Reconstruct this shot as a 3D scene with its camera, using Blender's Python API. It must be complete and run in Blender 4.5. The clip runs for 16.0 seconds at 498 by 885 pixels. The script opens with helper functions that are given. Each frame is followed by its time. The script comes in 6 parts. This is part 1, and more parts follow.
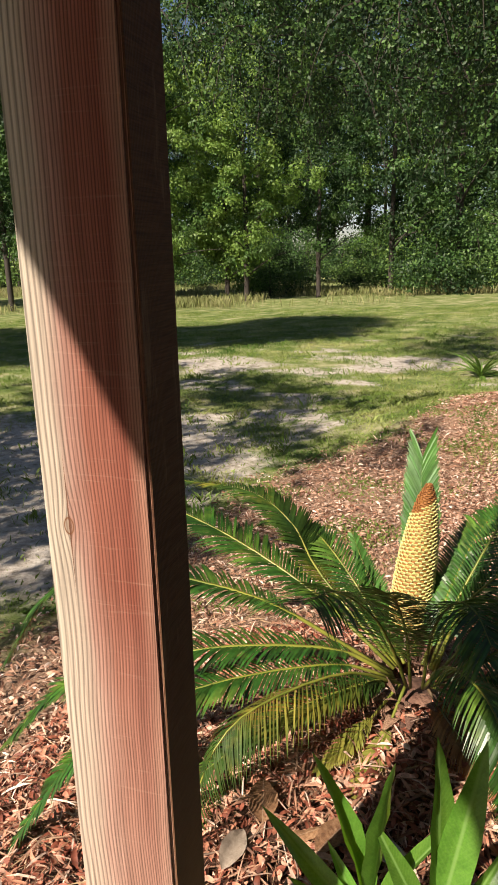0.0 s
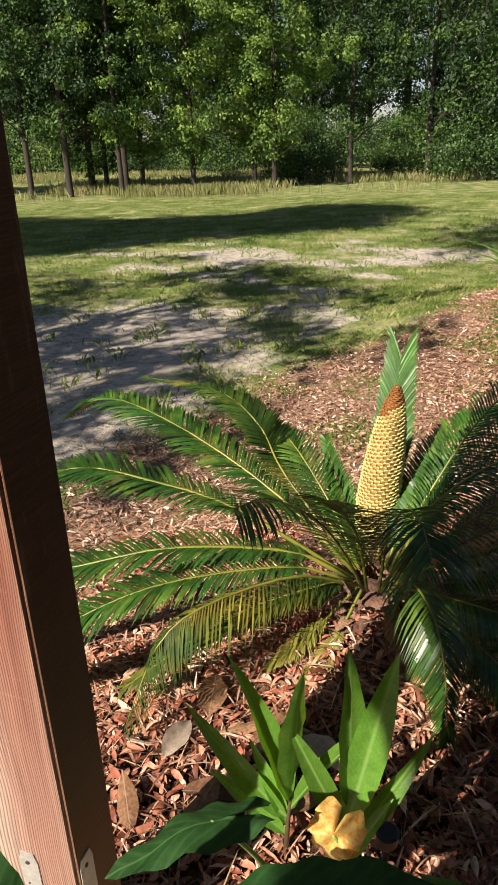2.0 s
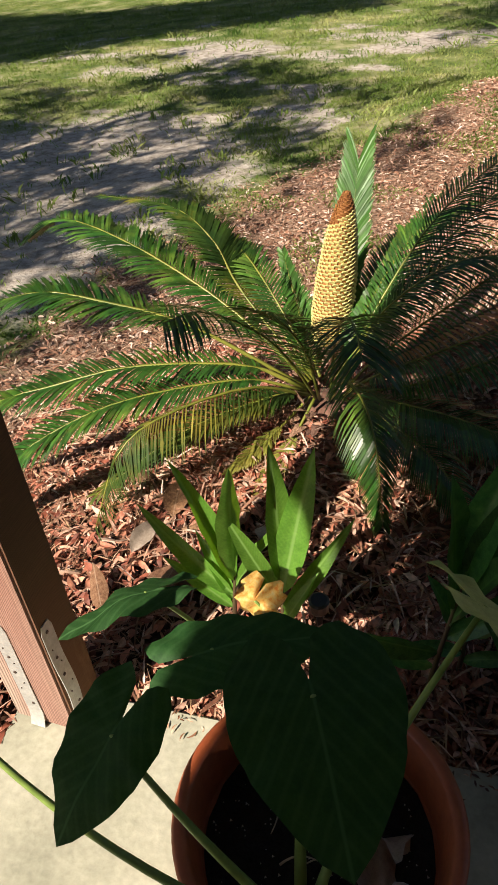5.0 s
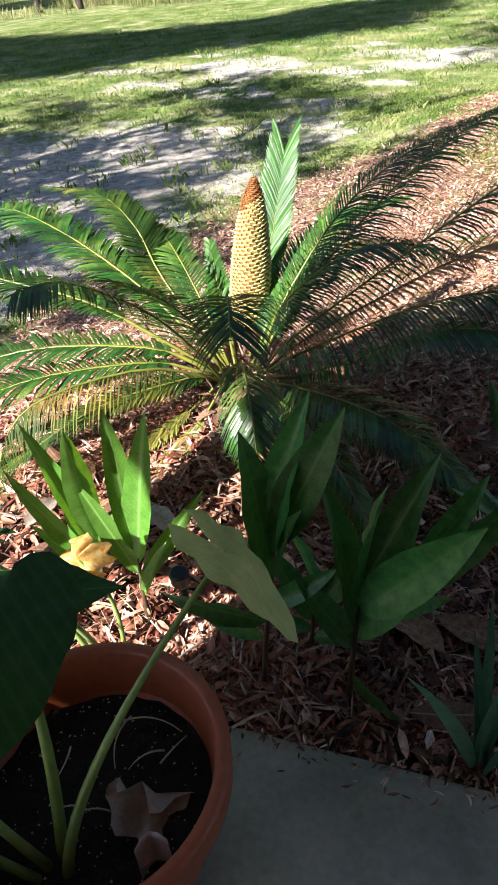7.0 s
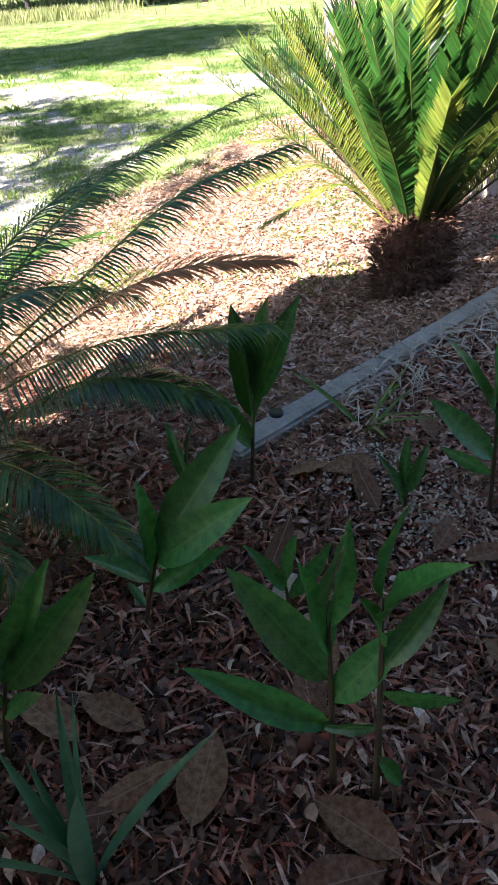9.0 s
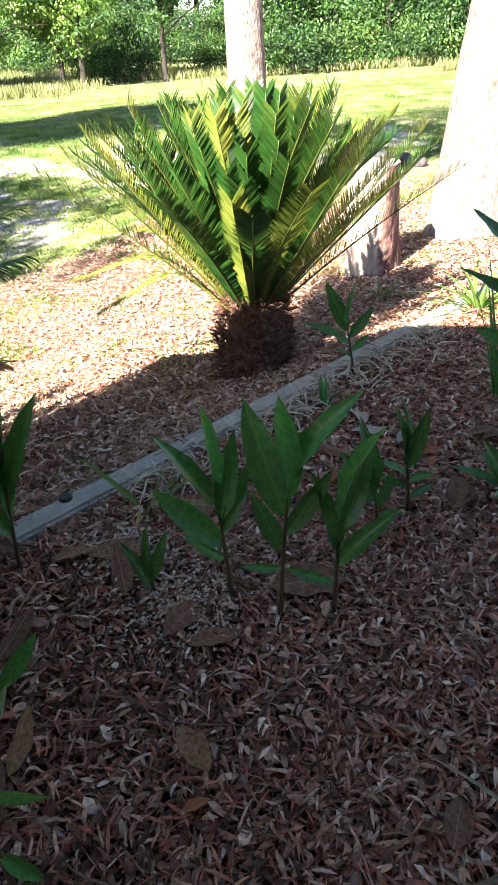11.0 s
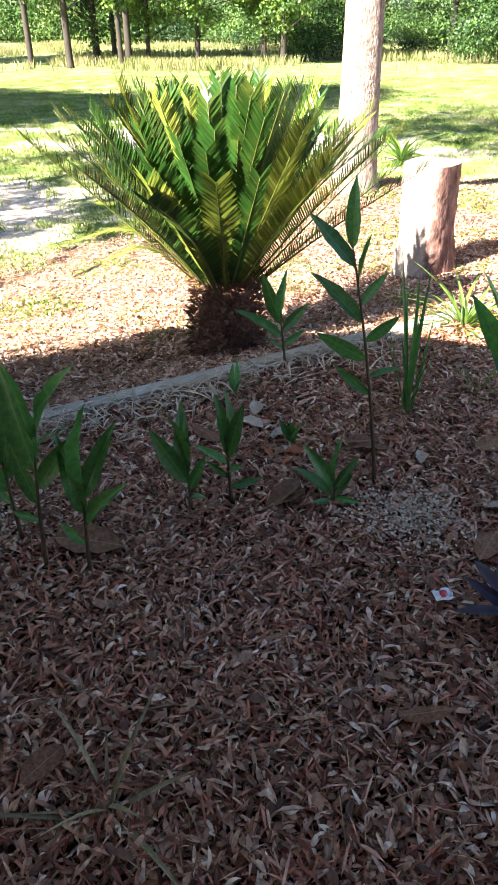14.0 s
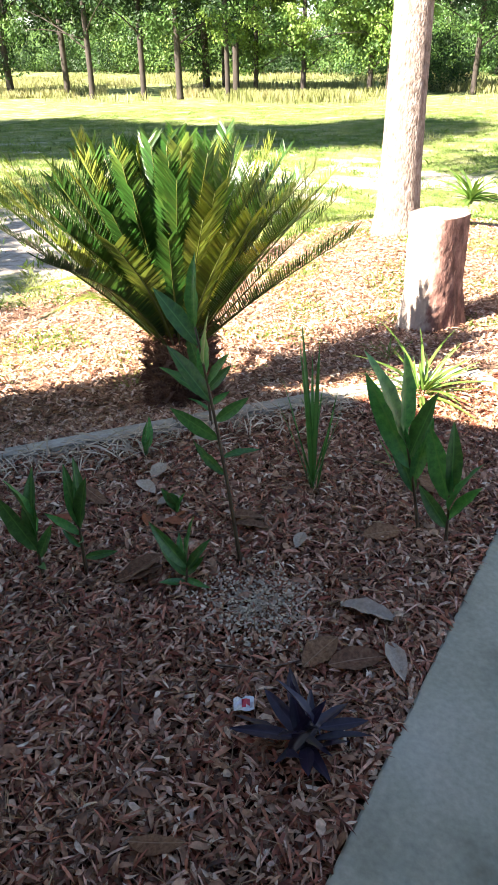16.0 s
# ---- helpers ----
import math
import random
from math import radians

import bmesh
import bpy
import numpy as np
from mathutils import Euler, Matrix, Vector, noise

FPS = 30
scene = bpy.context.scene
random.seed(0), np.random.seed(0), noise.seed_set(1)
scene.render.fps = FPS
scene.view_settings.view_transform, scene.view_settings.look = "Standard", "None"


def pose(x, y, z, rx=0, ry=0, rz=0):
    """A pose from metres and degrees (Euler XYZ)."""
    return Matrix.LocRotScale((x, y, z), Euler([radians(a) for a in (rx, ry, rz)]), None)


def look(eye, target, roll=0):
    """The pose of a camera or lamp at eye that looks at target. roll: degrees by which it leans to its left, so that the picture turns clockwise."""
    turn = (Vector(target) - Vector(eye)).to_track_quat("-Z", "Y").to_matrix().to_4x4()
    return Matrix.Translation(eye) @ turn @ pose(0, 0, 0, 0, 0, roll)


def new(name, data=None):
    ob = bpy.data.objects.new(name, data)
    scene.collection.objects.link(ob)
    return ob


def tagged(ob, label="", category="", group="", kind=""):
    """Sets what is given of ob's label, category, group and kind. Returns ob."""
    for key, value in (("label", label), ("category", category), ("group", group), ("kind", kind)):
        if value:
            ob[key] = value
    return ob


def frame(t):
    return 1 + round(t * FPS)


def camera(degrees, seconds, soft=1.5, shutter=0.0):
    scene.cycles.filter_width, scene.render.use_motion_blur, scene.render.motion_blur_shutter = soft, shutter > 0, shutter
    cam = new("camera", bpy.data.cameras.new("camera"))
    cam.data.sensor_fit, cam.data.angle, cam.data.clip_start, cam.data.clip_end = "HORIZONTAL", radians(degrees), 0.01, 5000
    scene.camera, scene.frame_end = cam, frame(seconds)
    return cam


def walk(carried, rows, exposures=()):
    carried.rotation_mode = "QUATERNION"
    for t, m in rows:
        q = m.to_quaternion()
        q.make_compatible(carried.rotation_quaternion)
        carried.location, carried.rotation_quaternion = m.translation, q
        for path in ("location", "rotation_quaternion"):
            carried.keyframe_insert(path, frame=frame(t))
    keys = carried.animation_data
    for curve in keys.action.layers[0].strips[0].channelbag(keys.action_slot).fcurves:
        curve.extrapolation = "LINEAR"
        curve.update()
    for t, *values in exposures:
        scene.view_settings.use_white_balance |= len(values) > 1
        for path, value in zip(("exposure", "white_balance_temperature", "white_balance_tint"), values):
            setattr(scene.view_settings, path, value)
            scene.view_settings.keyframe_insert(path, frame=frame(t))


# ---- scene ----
cam = camera(39.2, 16.0)

PATH = [
    (0, (0.684, 0.07, 1.527), (0.248, 1.947, 0.992), -1.4),
    (0.5, (0.779, 0.084, 1.538), (0.417, 1.949, 0.904), -0.6),
    (1, (0.815, 0.138, 1.516), (0.399, 1.965, 0.817), 0.1),
    (1.5, (0.864, 0.195, 1.505), (0.346, 1.979, 0.764), -1.8),
    (2, (0.878, 0.202, 1.512), (0.38, 1.959, 0.698), -1.7),
    (2.5, (0.886, 0.202, 1.519), (0.43, 1.905, 0.575), -3.0),
    (3, (0.906, 0.201, 1.527), (0.432, 1.858, 0.511), -4.6),
    (3.5, (0.957, 0.221, 1.527), (0.463, 1.846, 0.471), -3.2),
    (4, (0.996, 0.248, 1.504), (0.464, 1.802, 0.364), -2.6),
    (4.5, (0.994, 0.237, 1.464), (0.434, 1.724, 0.249), -5.1),
    (4.7, (1.012, 0.173, 1.52), (0.548, 1.669, 0.276), -5.2),
    (6.8, (1.441, 0.194, 1.419), (0.806, 1.684, 0.246), -6.0),
    (7, (1.474, 0.212, 1.41), (0.902, 1.71, 0.214), -5.6),
    (7.5, (1.576, 0.293, 1.399), (1.126, 1.868, 0.252), -3.4),
    (8, (1.691, 0.37, 1.393), (1.25, 1.975, 0.285), -6.0),
    (8.5, (1.803, 0.44, 1.38), (1.483, 2.056, 0.246), -5.7),
    (9, (1.996, 0.499, 1.373), (1.772, 2.1, 0.196), -3.6),
    (9.5, (2.144, 0.515, 1.366), (1.937, 2.201, 0.31), -4.6),
    (9.7, (2.19, 0.53, 1.374), (2.026, 2.231, 0.333), -4.9),
    (11.8, (2.936, 0.516, 1.512), (2.75, 2.212, 0.468), 0.3),
    (12, (2.99, 0.534, 1.516), (2.797, 2.238, 0.488), 1.4),
    (12.5, (3.17, 0.572, 1.528), (2.877, 2.295, 0.556), -0.5),
    (13, (3.342, 0.563, 1.516), (2.941, 2.269, 0.553), 0.7),
    (13.5, (3.543, 0.543, 1.491), (3.038, 2.167, 0.438), -0.8),
    (14, (3.728, 0.632, 1.496), (3.154, 2.22, 0.425), -0.3),
    (14.5, (3.843, 0.717, 1.535), (3.177, 2.315, 0.533), -2.4),
    (15, (4.059, 0.828, 1.547), (3.312, 2.345, 0.479), -0.2),
    (15.2, (4.137, 0.854, 1.567), (3.413, 2.34, 0.44), 1.5),
    (15.5, (4.222, 0.925, 1.553), (3.397, 2.363, 0.433), -0.2),
    (16, (4.38, 1.105, 1.595), (3.548, 2.616, 0.582), -0.9),
]
EXPOSURES = [(0, 0.72, 6850, 16), (4.7, 0.68, 6850, 16), (6.8, 1.48, 6000, 15), (7.5, 1.95, 5700, 14), (8.2, 2.25, 5600, 14), (9.0, 2.45, 5800, 14), (12, 2.7, 6250, 14), (13.5, 2.8, 6350, 14), (16, 2.76, 6600, 15)]
walk(cam, [(t, look(eye, target, roll)) for t, eye, target, roll in PATH], EXPOSURES)

# ---- world, sun ----
SUN = Vector((0.62, 1.1, -1.0)).normalized()
world = bpy.data.worlds.new("sky")
scene.world = world
world.use_nodes = True
wn = world.node_tree.nodes
sky = wn.new("ShaderNodeTexSky")
sky.sky_type, sky.sun_disc = "NISHITA", False
sky.air_density, sky.dust_density = 0.75, 0.4
sky.sun_elevation = math.asin(-SUN.z)
sky.sun_rotation = math.atan2(-SUN.x, -SUN.y)
world.node_tree.links.new(sky.outputs[0], wn["Background"].inputs[0])
wn["Background"].inputs[1].default_value = 0.053
sun = new("sun", bpy.data.lights.new("sun", "SUN"))
sun.data.energy, sun.data.angle, sun.data.color = 5.6, radians(0.6), (1.0, 0.92, 0.78)
sun.matrix_world = look((0, 0, 20), Vector((0, 0, 20)) + SUN)

RNG = random.Random(7)


# ---- materials ----
def material(name, colours, scale=8.0, rough=0.7, bump=0.0, detail_scale=None, metal=0.0, spec=0.5,
             stretch=(1, 1, 1), vary=0.0, leaf=0.0, island=0.0, coord="Object"):
    m = bpy.data.materials.new(name)
    m.use_nodes = True
    nt = m.node_tree
    n, link = nt.nodes, nt.links.new
    b = n["Principled BSDF"]
    tc = n.new("ShaderNodeTexCoord")
    mp = n.new("ShaderNodeMapping")
    mp.inputs["Scale"].default_value = stretch
    link(tc.outputs[coord], mp.inputs[0])
    nz = n.new("ShaderNodeTexNoise")
    nz.inputs["Scale"].default_value, nz.inputs["Detail"].default_value = scale, 6
    nz.inputs["Roughness"].default_value = 0.65
    link(mp.outputs[0], nz.inputs["Vector"])
    ramp = n.new("ShaderNodeValToRGB")
    el = ramp.color_ramp.elements
    for i, c in enumerate(colours):
        p = 0.3 + 0.4 * i / max(1, len(colours) - 1)
        e = el[i] if i < 2 else el.new(p)
        e.position, e.color = p, (*c, 1)
    link(nz.outputs["Fac"], ramp.inputs[0])
    out = ramp.outputs[0]
    fine = n.new("ShaderNodeTexNoise")
    fine.inputs["Scale"].default_value, fine.inputs["Detail"].default_value = detail_scale or scale * 7, 5
    link(mp.outputs[0], fine.inputs["Vector"])
    hv = n.new("ShaderNodeHueSaturation")
    mr = n.new("ShaderNodeMapRange")
    mr.inputs[3].default_value, mr.inputs[4].default_value = 0.72, 1.28
    link(fine.outputs["Fac"], mr.inputs[0])
    value = mr.outputs[0]
    if vary or island:
        src = n.new("ShaderNodeObjectInfo").outputs["Random"] if vary else n.new("ShaderNodeNewGeometry").outputs["Random Per Island"]
        vr = n.new("ShaderNodeMapRange")
        amount = vary or island
        vr.inputs[3].default_value, vr.inputs[4].default_value = 1 - amount, 1 + amount
        link(src, vr.inputs[0])
        mu = n.new("ShaderNodeMath")
        mu.operation = "MULTIPLY"
        link(value, mu.inputs[0]), link(vr.outputs[0], mu.inputs[1])
        value = mu.outputs[0]
        hr = n.new("ShaderNodeMapRange")
        hr.inputs[3].default_value, hr.inputs[4].default_value = 0.5 - amount * 0.022, 0.5 + amount * 0.022
        link(src, hr.inputs[0])
        link(hr.outputs[0], hv.inputs["Hue"])
    link(value, hv.inputs["Value"])
    link(out, hv.inputs["Color"])
    link(hv.outputs[0], b.inputs["Base Color"])
    b.inputs["Roughness"].default_value, b.inputs["Metallic"].default_value = rough, metal
    b.inputs["Specular IOR Level"].default_value = spec
    if bump:
        bp = n.new("ShaderNodeBump")
        bp.inputs["Strength"].default_value, bp.inputs["Distance"].default_value = bump, 0.02
        link(fine.outputs["Fac"], bp.inputs["Height"])
        link(bp.outputs[0], b.inputs["Normal"])
    if leaf:
        tr = n.new("ShaderNodeBsdfTranslucent")
        hs = n.new("ShaderNodeHueSaturation")
        hs.inputs["Hue"].default_value, hs.inputs["Saturation"].default_value, hs.inputs["Value"].default_value = 0.475, 1.1, 1.5
        link(hv.outputs[0], hs.inputs["Color"])
        link(hs.outputs[0], tr.inputs[0])
        mx = n.new("ShaderNodeMixShader")
        mx.inputs[0].default_value = leaf
        link(b.outputs[0], mx.inputs[1]), link(tr.outputs[0], mx.inputs[2])
        link(mx.outputs[0], n["Material Output"].inputs[0])
    return m


M = {}
M["frond"] = material("sago_green", [(0.01, 0.042, 0.008), (0.032, 0.105, 0.014), (0.13, 0.22, 0.03)], 6, 0.38, leaf=0.14, island=0.45, spec=0.6)
M["frond_young"] = material("young_sago_green", [(0.035, 0.11, 0.022), (0.085, 0.21, 0.04)], 5, 0.42, leaf=0.15, island=0.3, spec=0.35)
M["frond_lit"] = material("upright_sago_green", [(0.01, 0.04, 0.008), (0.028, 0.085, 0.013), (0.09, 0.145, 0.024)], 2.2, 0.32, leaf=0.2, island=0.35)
M["frond_yellow"] = material("yellowing_sago", [(0.09, 0.13, 0.02), (0.22, 0.22, 0.04), (0.36, 0.3, 0.07)], 6, 0.45, leaf=0.25, island=0.25)
M["frond_dead"] = material("dead_sago", [(0.3, 0.15, 0.055), (0.52, 0.32, 0.14)], 6, 0.6, leaf=0.45, island=0.3)
M["frond_half"] = material("half_yellowed_sago", [(0.015, 0.045, 0.01), (0.04, 0.085, 0.012), (0.24, 0.2, 0.03)], 4, 0.6, leaf=0.2, island=0.3, spec=0.25)
M["rust_base"] = material("tan_leaf_base", [(0.1, 0.045, 0.028), (0.24, 0.13, 0.085), (0.38, 0.24, 0.17)], 14, 0.85, 0.5, vary=0.4)
M["rachis"] = material("rachis_green", [(0.1, 0.14, 0.02), (0.25, 0.24, 0.04)], 6, 0.4)
# yellower frond green that stands in for sunlit frond faces
M["frond_sunlit"] = material("sunlit_gold_sago", [(0.06, 0.11, 0.014), (0.15, 0.19, 0.028), (0.26, 0.26, 0.05)], 3, 0.35, leaf=0.2, island=0.3)
M["rachis_dark"] = material("rachis_dark_green", [(0.05, 0.08, 0.014), (0.15, 0.15, 0.03)], 5, 0.45)
M["rachis_old"] = material("rachis_brown", [(0.09, 0.05, 0.03), (0.17, 0.12, 0.05)], 6, 0.6)
M["ginger"] = material("ginger_leaf", [(0.022, 0.1, 0.024), (0.045, 0.175, 0.04), (0.085, 0.25, 0.058)], 14, 0.38, leaf=0.15, vary=0.35, spec=0.5)
# brighter copy of the ginger leaf, with sunlight put into its colour
M["ginger_lit"] = material("sunlit_ginger_leaf", [(0.08, 0.22, 0.025), (0.14, 0.32, 0.045)], 12, 0.35, leaf=0.35, vary=0.25)
M["ginger_stem"] = material("ginger_stem", [(0.06, 0.03, 0.02), (0.09, 0.075, 0.03)], 20, 0.5)
M["ear"] = material("elephant_ear_leaf", [(0.012, 0.05, 0.012), (0.024, 0.08, 0.02)], 8, 0.65, leaf=0.2, vary=0.1, spec=0.2)
M["ear_pale"] = material("pale_elephant_ear_leaf", [(0.2, 0.26, 0.1), (0.29, 0.36, 0.15)], 8, 0.5, leaf=0.3)
M["petiole"] = material("petiole_green", [(0.15, 0.24, 0.05), (0.25, 0.36, 0.09)], 10, 0.4)
M["iris"] = material("iris_blade", [(0.045, 0.13, 0.075), (0.095, 0.21, 0.12)], 10, 0.4, leaf=0.25, vary=0.15)
M["strap"] = material("strappy_leaf", [(0.06, 0.13, 0.02), (0.15, 0.25, 0.05)], 10, 0.4, leaf=0.25, island=0.3)
M["purple"] = material("purple_leaf", [(0.014, 0.009, 0.024), (0.03, 0.02, 0.048)], 12, 0.4, leaf=0.1, vary=0.25)
M["bark"] = material("grey_bark", [(0.09, 0.065, 0.052), (0.24, 0.19, 0.16), (0.38, 0.33, 0.295)], 24, 0.9, 1.0, 45, stretch=(1, 1, 0.5))
M["bark_far"] = material("dark_bark", [(0.022, 0.017, 0.014), (0.06, 0.048, 0.04)], 6, 0.9, 0.6, stretch=(1, 1, 0.25))
M["cut"] = material("weathered_cut_wood", [(0.2, 0.17, 0.14), (0.33, 0.29, 0.25)], 12, 0.85, 0.5)
M["leaves"] = material("oak_leaves", [(0.025, 0.068, 0.018), (0.058, 0.125, 0.03), (0.105, 0.17, 0.042)], 0.9, 0.5, leaf=0.2, island=0.2, spec=0.3)
M["leaves_light"] = material("light_tree_leaves", [(0.065, 0.14, 0.026), (0.13, 0.225, 0.045), (0.2, 0.29, 0.07)], 0.8, 0.5, leaf=0.25, island=0.2, spec=0.3)
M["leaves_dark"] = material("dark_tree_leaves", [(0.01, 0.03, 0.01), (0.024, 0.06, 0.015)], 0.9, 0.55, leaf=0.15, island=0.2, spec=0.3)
M["grass"] = material("lawn_blades", [(0.05, 0.12, 0.02), (0.16, 0.235, 0.05), (0.38, 0.38, 0.16)], 0.8, 0.5, leaf=0.35, island=0.35, spec=0.3)
M["grass_tall"] = material("tall_grass_blades", [(0.11, 0.15, 0.045), (0.23, 0.24, 0.1), (0.4, 0.37, 0.2)], 0.5, 0.6, leaf=0.35, island=0.35, spec=0.2)
M["straw"] = material("pine_straw", [(0.26, 0.15, 0.08), (0.42, 0.28, 0.16)], 5, 0.7, island=0.35)
M["straw_grey"] = material("grey_straw", [(0.42, 0.34, 0.24), (0.66, 0.56, 0.44)], 5, 0.8, island=0.3)
M["deadleaf"] = material("dead_leaf", [(0.09, 0.04, 0.02), (0.2, 0.1, 0.052), (0.32, 0.19, 0.11)], 14, 0.7, 0.3, vary=0.35, spec=0.25)
M["greyleaf"] = material("bleached_leaf", [(0.33, 0.26, 0.2), (0.52, 0.43, 0.34)], 14, 0.7, 0.3, vary=0.2)
M["yellowleaf"] = material("withered_leaf", [(0.6, 0.22, 0.03), (0.72, 0.5, 0.14), (0.66, 0.56, 0.28)], 9, 0.5, leaf=0.3)
M["concrete"] = material("porch_concrete", [(0.25, 0.255, 0.19), (0.41, 0.41, 0.315), (0.5, 0.495, 0.4)], 2.8, 0.85, 0.08, 60)
M["curb"] = material("edging_concrete", [(0.3, 0.275, 0.235), (0.5, 0.47, 0.41)], 7, 0.85, 0.4, 60)
M["terracotta"] = material("terracotta_plastic", [(0.36, 0.085, 0.03), (0.46, 0.12, 0.045)], 5, 0.45, 0.05, 60)
M["soil"] = material("potting_soil", [(0.012, 0.009, 0.007), (0.035, 0.026, 0.02)], 40, 0.9, 1.0, 160)
M["perlite"] = material("perlite", [(0.6, 0.58, 0.55), (0.75, 0.73, 0.7)], 30, 0.8)
M["steel"] = material("galvanised_steel", [(0.42, 0.43, 0.41), (0.6, 0.61, 0.58)], 18, 0.5, 0.1, metal=0.45)
M["rust"] = material("screw_steel", [(0.08, 0.06, 0.05), (0.16, 0.12, 0.1)], 30, 0.5, metal=0.6)
M["black"] = material("black_plastic", [(0.01, 0.01, 0.01), (0.025, 0.025, 0.025)], 20, 0.4)
# unseen wall and ceiling, coloured dark to cut bounce light under the porch
M["siding"] = material("brown_siding", [(0.16, 0.11, 0.08), (0.24, 0.17, 0.13)], 2, 0.6)
M["soffit"] = material("porch_soffit", [(0.14, 0.1, 0.08), (0.2, 0.15, 0.12)], 3, 0.7)
M["shingle"] = material("roof_shingle", [(0.1, 0.095, 0.09), (0.16, 0.15, 0.14)], 20, 0.9, 0.5)
M["cone_cream"] = material("cream_cone_scale", [(0.42, 0.36, 0.09), (0.64, 0.58, 0.22), (0.78, 0.74, 0.4)], 20, 0.6, 0.3, vary=0.15)
M["cone_rust"] = material("rusty_cone_scale", [(0.2, 0.075, 0.02), (0.38, 0.16, 0.04)], 20, 0.7, 0.3, vary=0.2)
M["fibre"] = material("brown_leaf_base", [(0.05, 0.02, 0.013), (0.16, 0.075, 0.048), (0.32, 0.18, 0.12)], 14, 0.85, 0.6, vary=0.35)
M["rock"] = material("grey_rock", [(0.04, 0.04, 0.038), (0.12, 0.115, 0.105)], 8, 0.85, 0.8)
M["wrapper"] = material("foil_wrapper", [(0.65, 0.68, 0.72), (0.8, 0.8, 0.82)], 30, 0.3, metal=0.3)
M["red"] = material("red_print", [(0.5, 0.03, 0.06), (0.6, 0.05, 0.09)], 30, 0.4)
M["blue"] = material("blue_print", [(0.05, 0.16, 0.35), (0.08, 0.24, 0.45)], 30, 0.4)


def litter_material(name, stops, rough=0.6, spec=0.4):
    """Dry leaves and chips: each piece takes its own tone out of the stops, with a fine fibrous grain."""
    m = bpy.data.materials.new(name)
    m.use_nodes = True
    n, link = m.node_tree.nodes, m.node_tree.links.new
    b = n["Principled BSDF"]
    b.inputs["Roughness"].default_value, b.inputs["Specular IOR Level"].default_value = rough, spec
    ramp = n.new("ShaderNodeValToRGB")
    for i, (p, c) in enumerate(stops):
        e = ramp.color_ramp.elements[i] if i < 2 else ramp.color_ramp.elements.new(p)
        e.position, e.color = p, (*c, 1)
    link(n.new("ShaderNodeNewGeometry").outputs["Random Per Island"], ramp.inputs[0])
    tc, nz = n.new("ShaderNodeTexCoord"), n.new("ShaderNodeTexNoise")
    nz.inputs["Scale"].default_value, nz.inputs["Detail"].default_value = 70, 5
    link(tc.outputs["Object"], nz.inputs["Vector"])
    mr, hv = n.new("ShaderNodeMapRange"), n.new("ShaderNodeHueSaturation")
    mr.inputs[1].default_value, mr.inputs[2].default_value, mr.inputs[3].default_value, mr.inputs[4].default_value = 0.3, 0.7, 0.6, 1.4
    link(nz.outputs["Fac"], mr.inputs[0])
    link(mr.outputs[0], hv.inputs["Value"])
    link(ramp.outputs[0], hv.inputs["Color"])
    link(hv.outputs[0], b.inputs["Base Color"])
    return m


M["chip_grey"] = litter_material("weathered_leaf_litter", ((0.0, (0.075, 0.03, 0.016)), (0.3, (0.25, 0.115, 0.063)), (0.68, (0.47, 0.27, 0.165)), (0.9, (0.64, 0.45, 0.32)), (1.0, (0.8, 0.67, 0.53))), 0.5, 0.45)
# browner bed litter with the porch-side shade worked into its tones
M["chip_shaded"] = litter_material("shaded_brown_litter", ((0.0, (0.03, 0.012, 0.007)), (0.45, (0.1, 0.042, 0.024)), (0.85, (0.22, 0.105, 0.062)), (1.0, (0.46, 0.3, 0.2))), 0.55, 0.35)
M["chip"] = litter_material("reddish_bark_chips", ((0.0, (0.11, 0.03, 0.017)), (0.35, (0.32, 0.1, 0.06)), (0.75, (0.52, 0.24, 0.15)), (1.0, (0.7, 0.48, 0.37))), 0.6, 0.35)
M["chip_tan"] = litter_material("sunny_leaf_litter", ((0.0, (0.13, 0.055, 0.033)), (0.4, (0.34, 0.18, 0.115)), (0.75, (0.5, 0.32, 0.23)), (1.0, (0.7, 0.56, 0.46))), 0.8, 0.25)


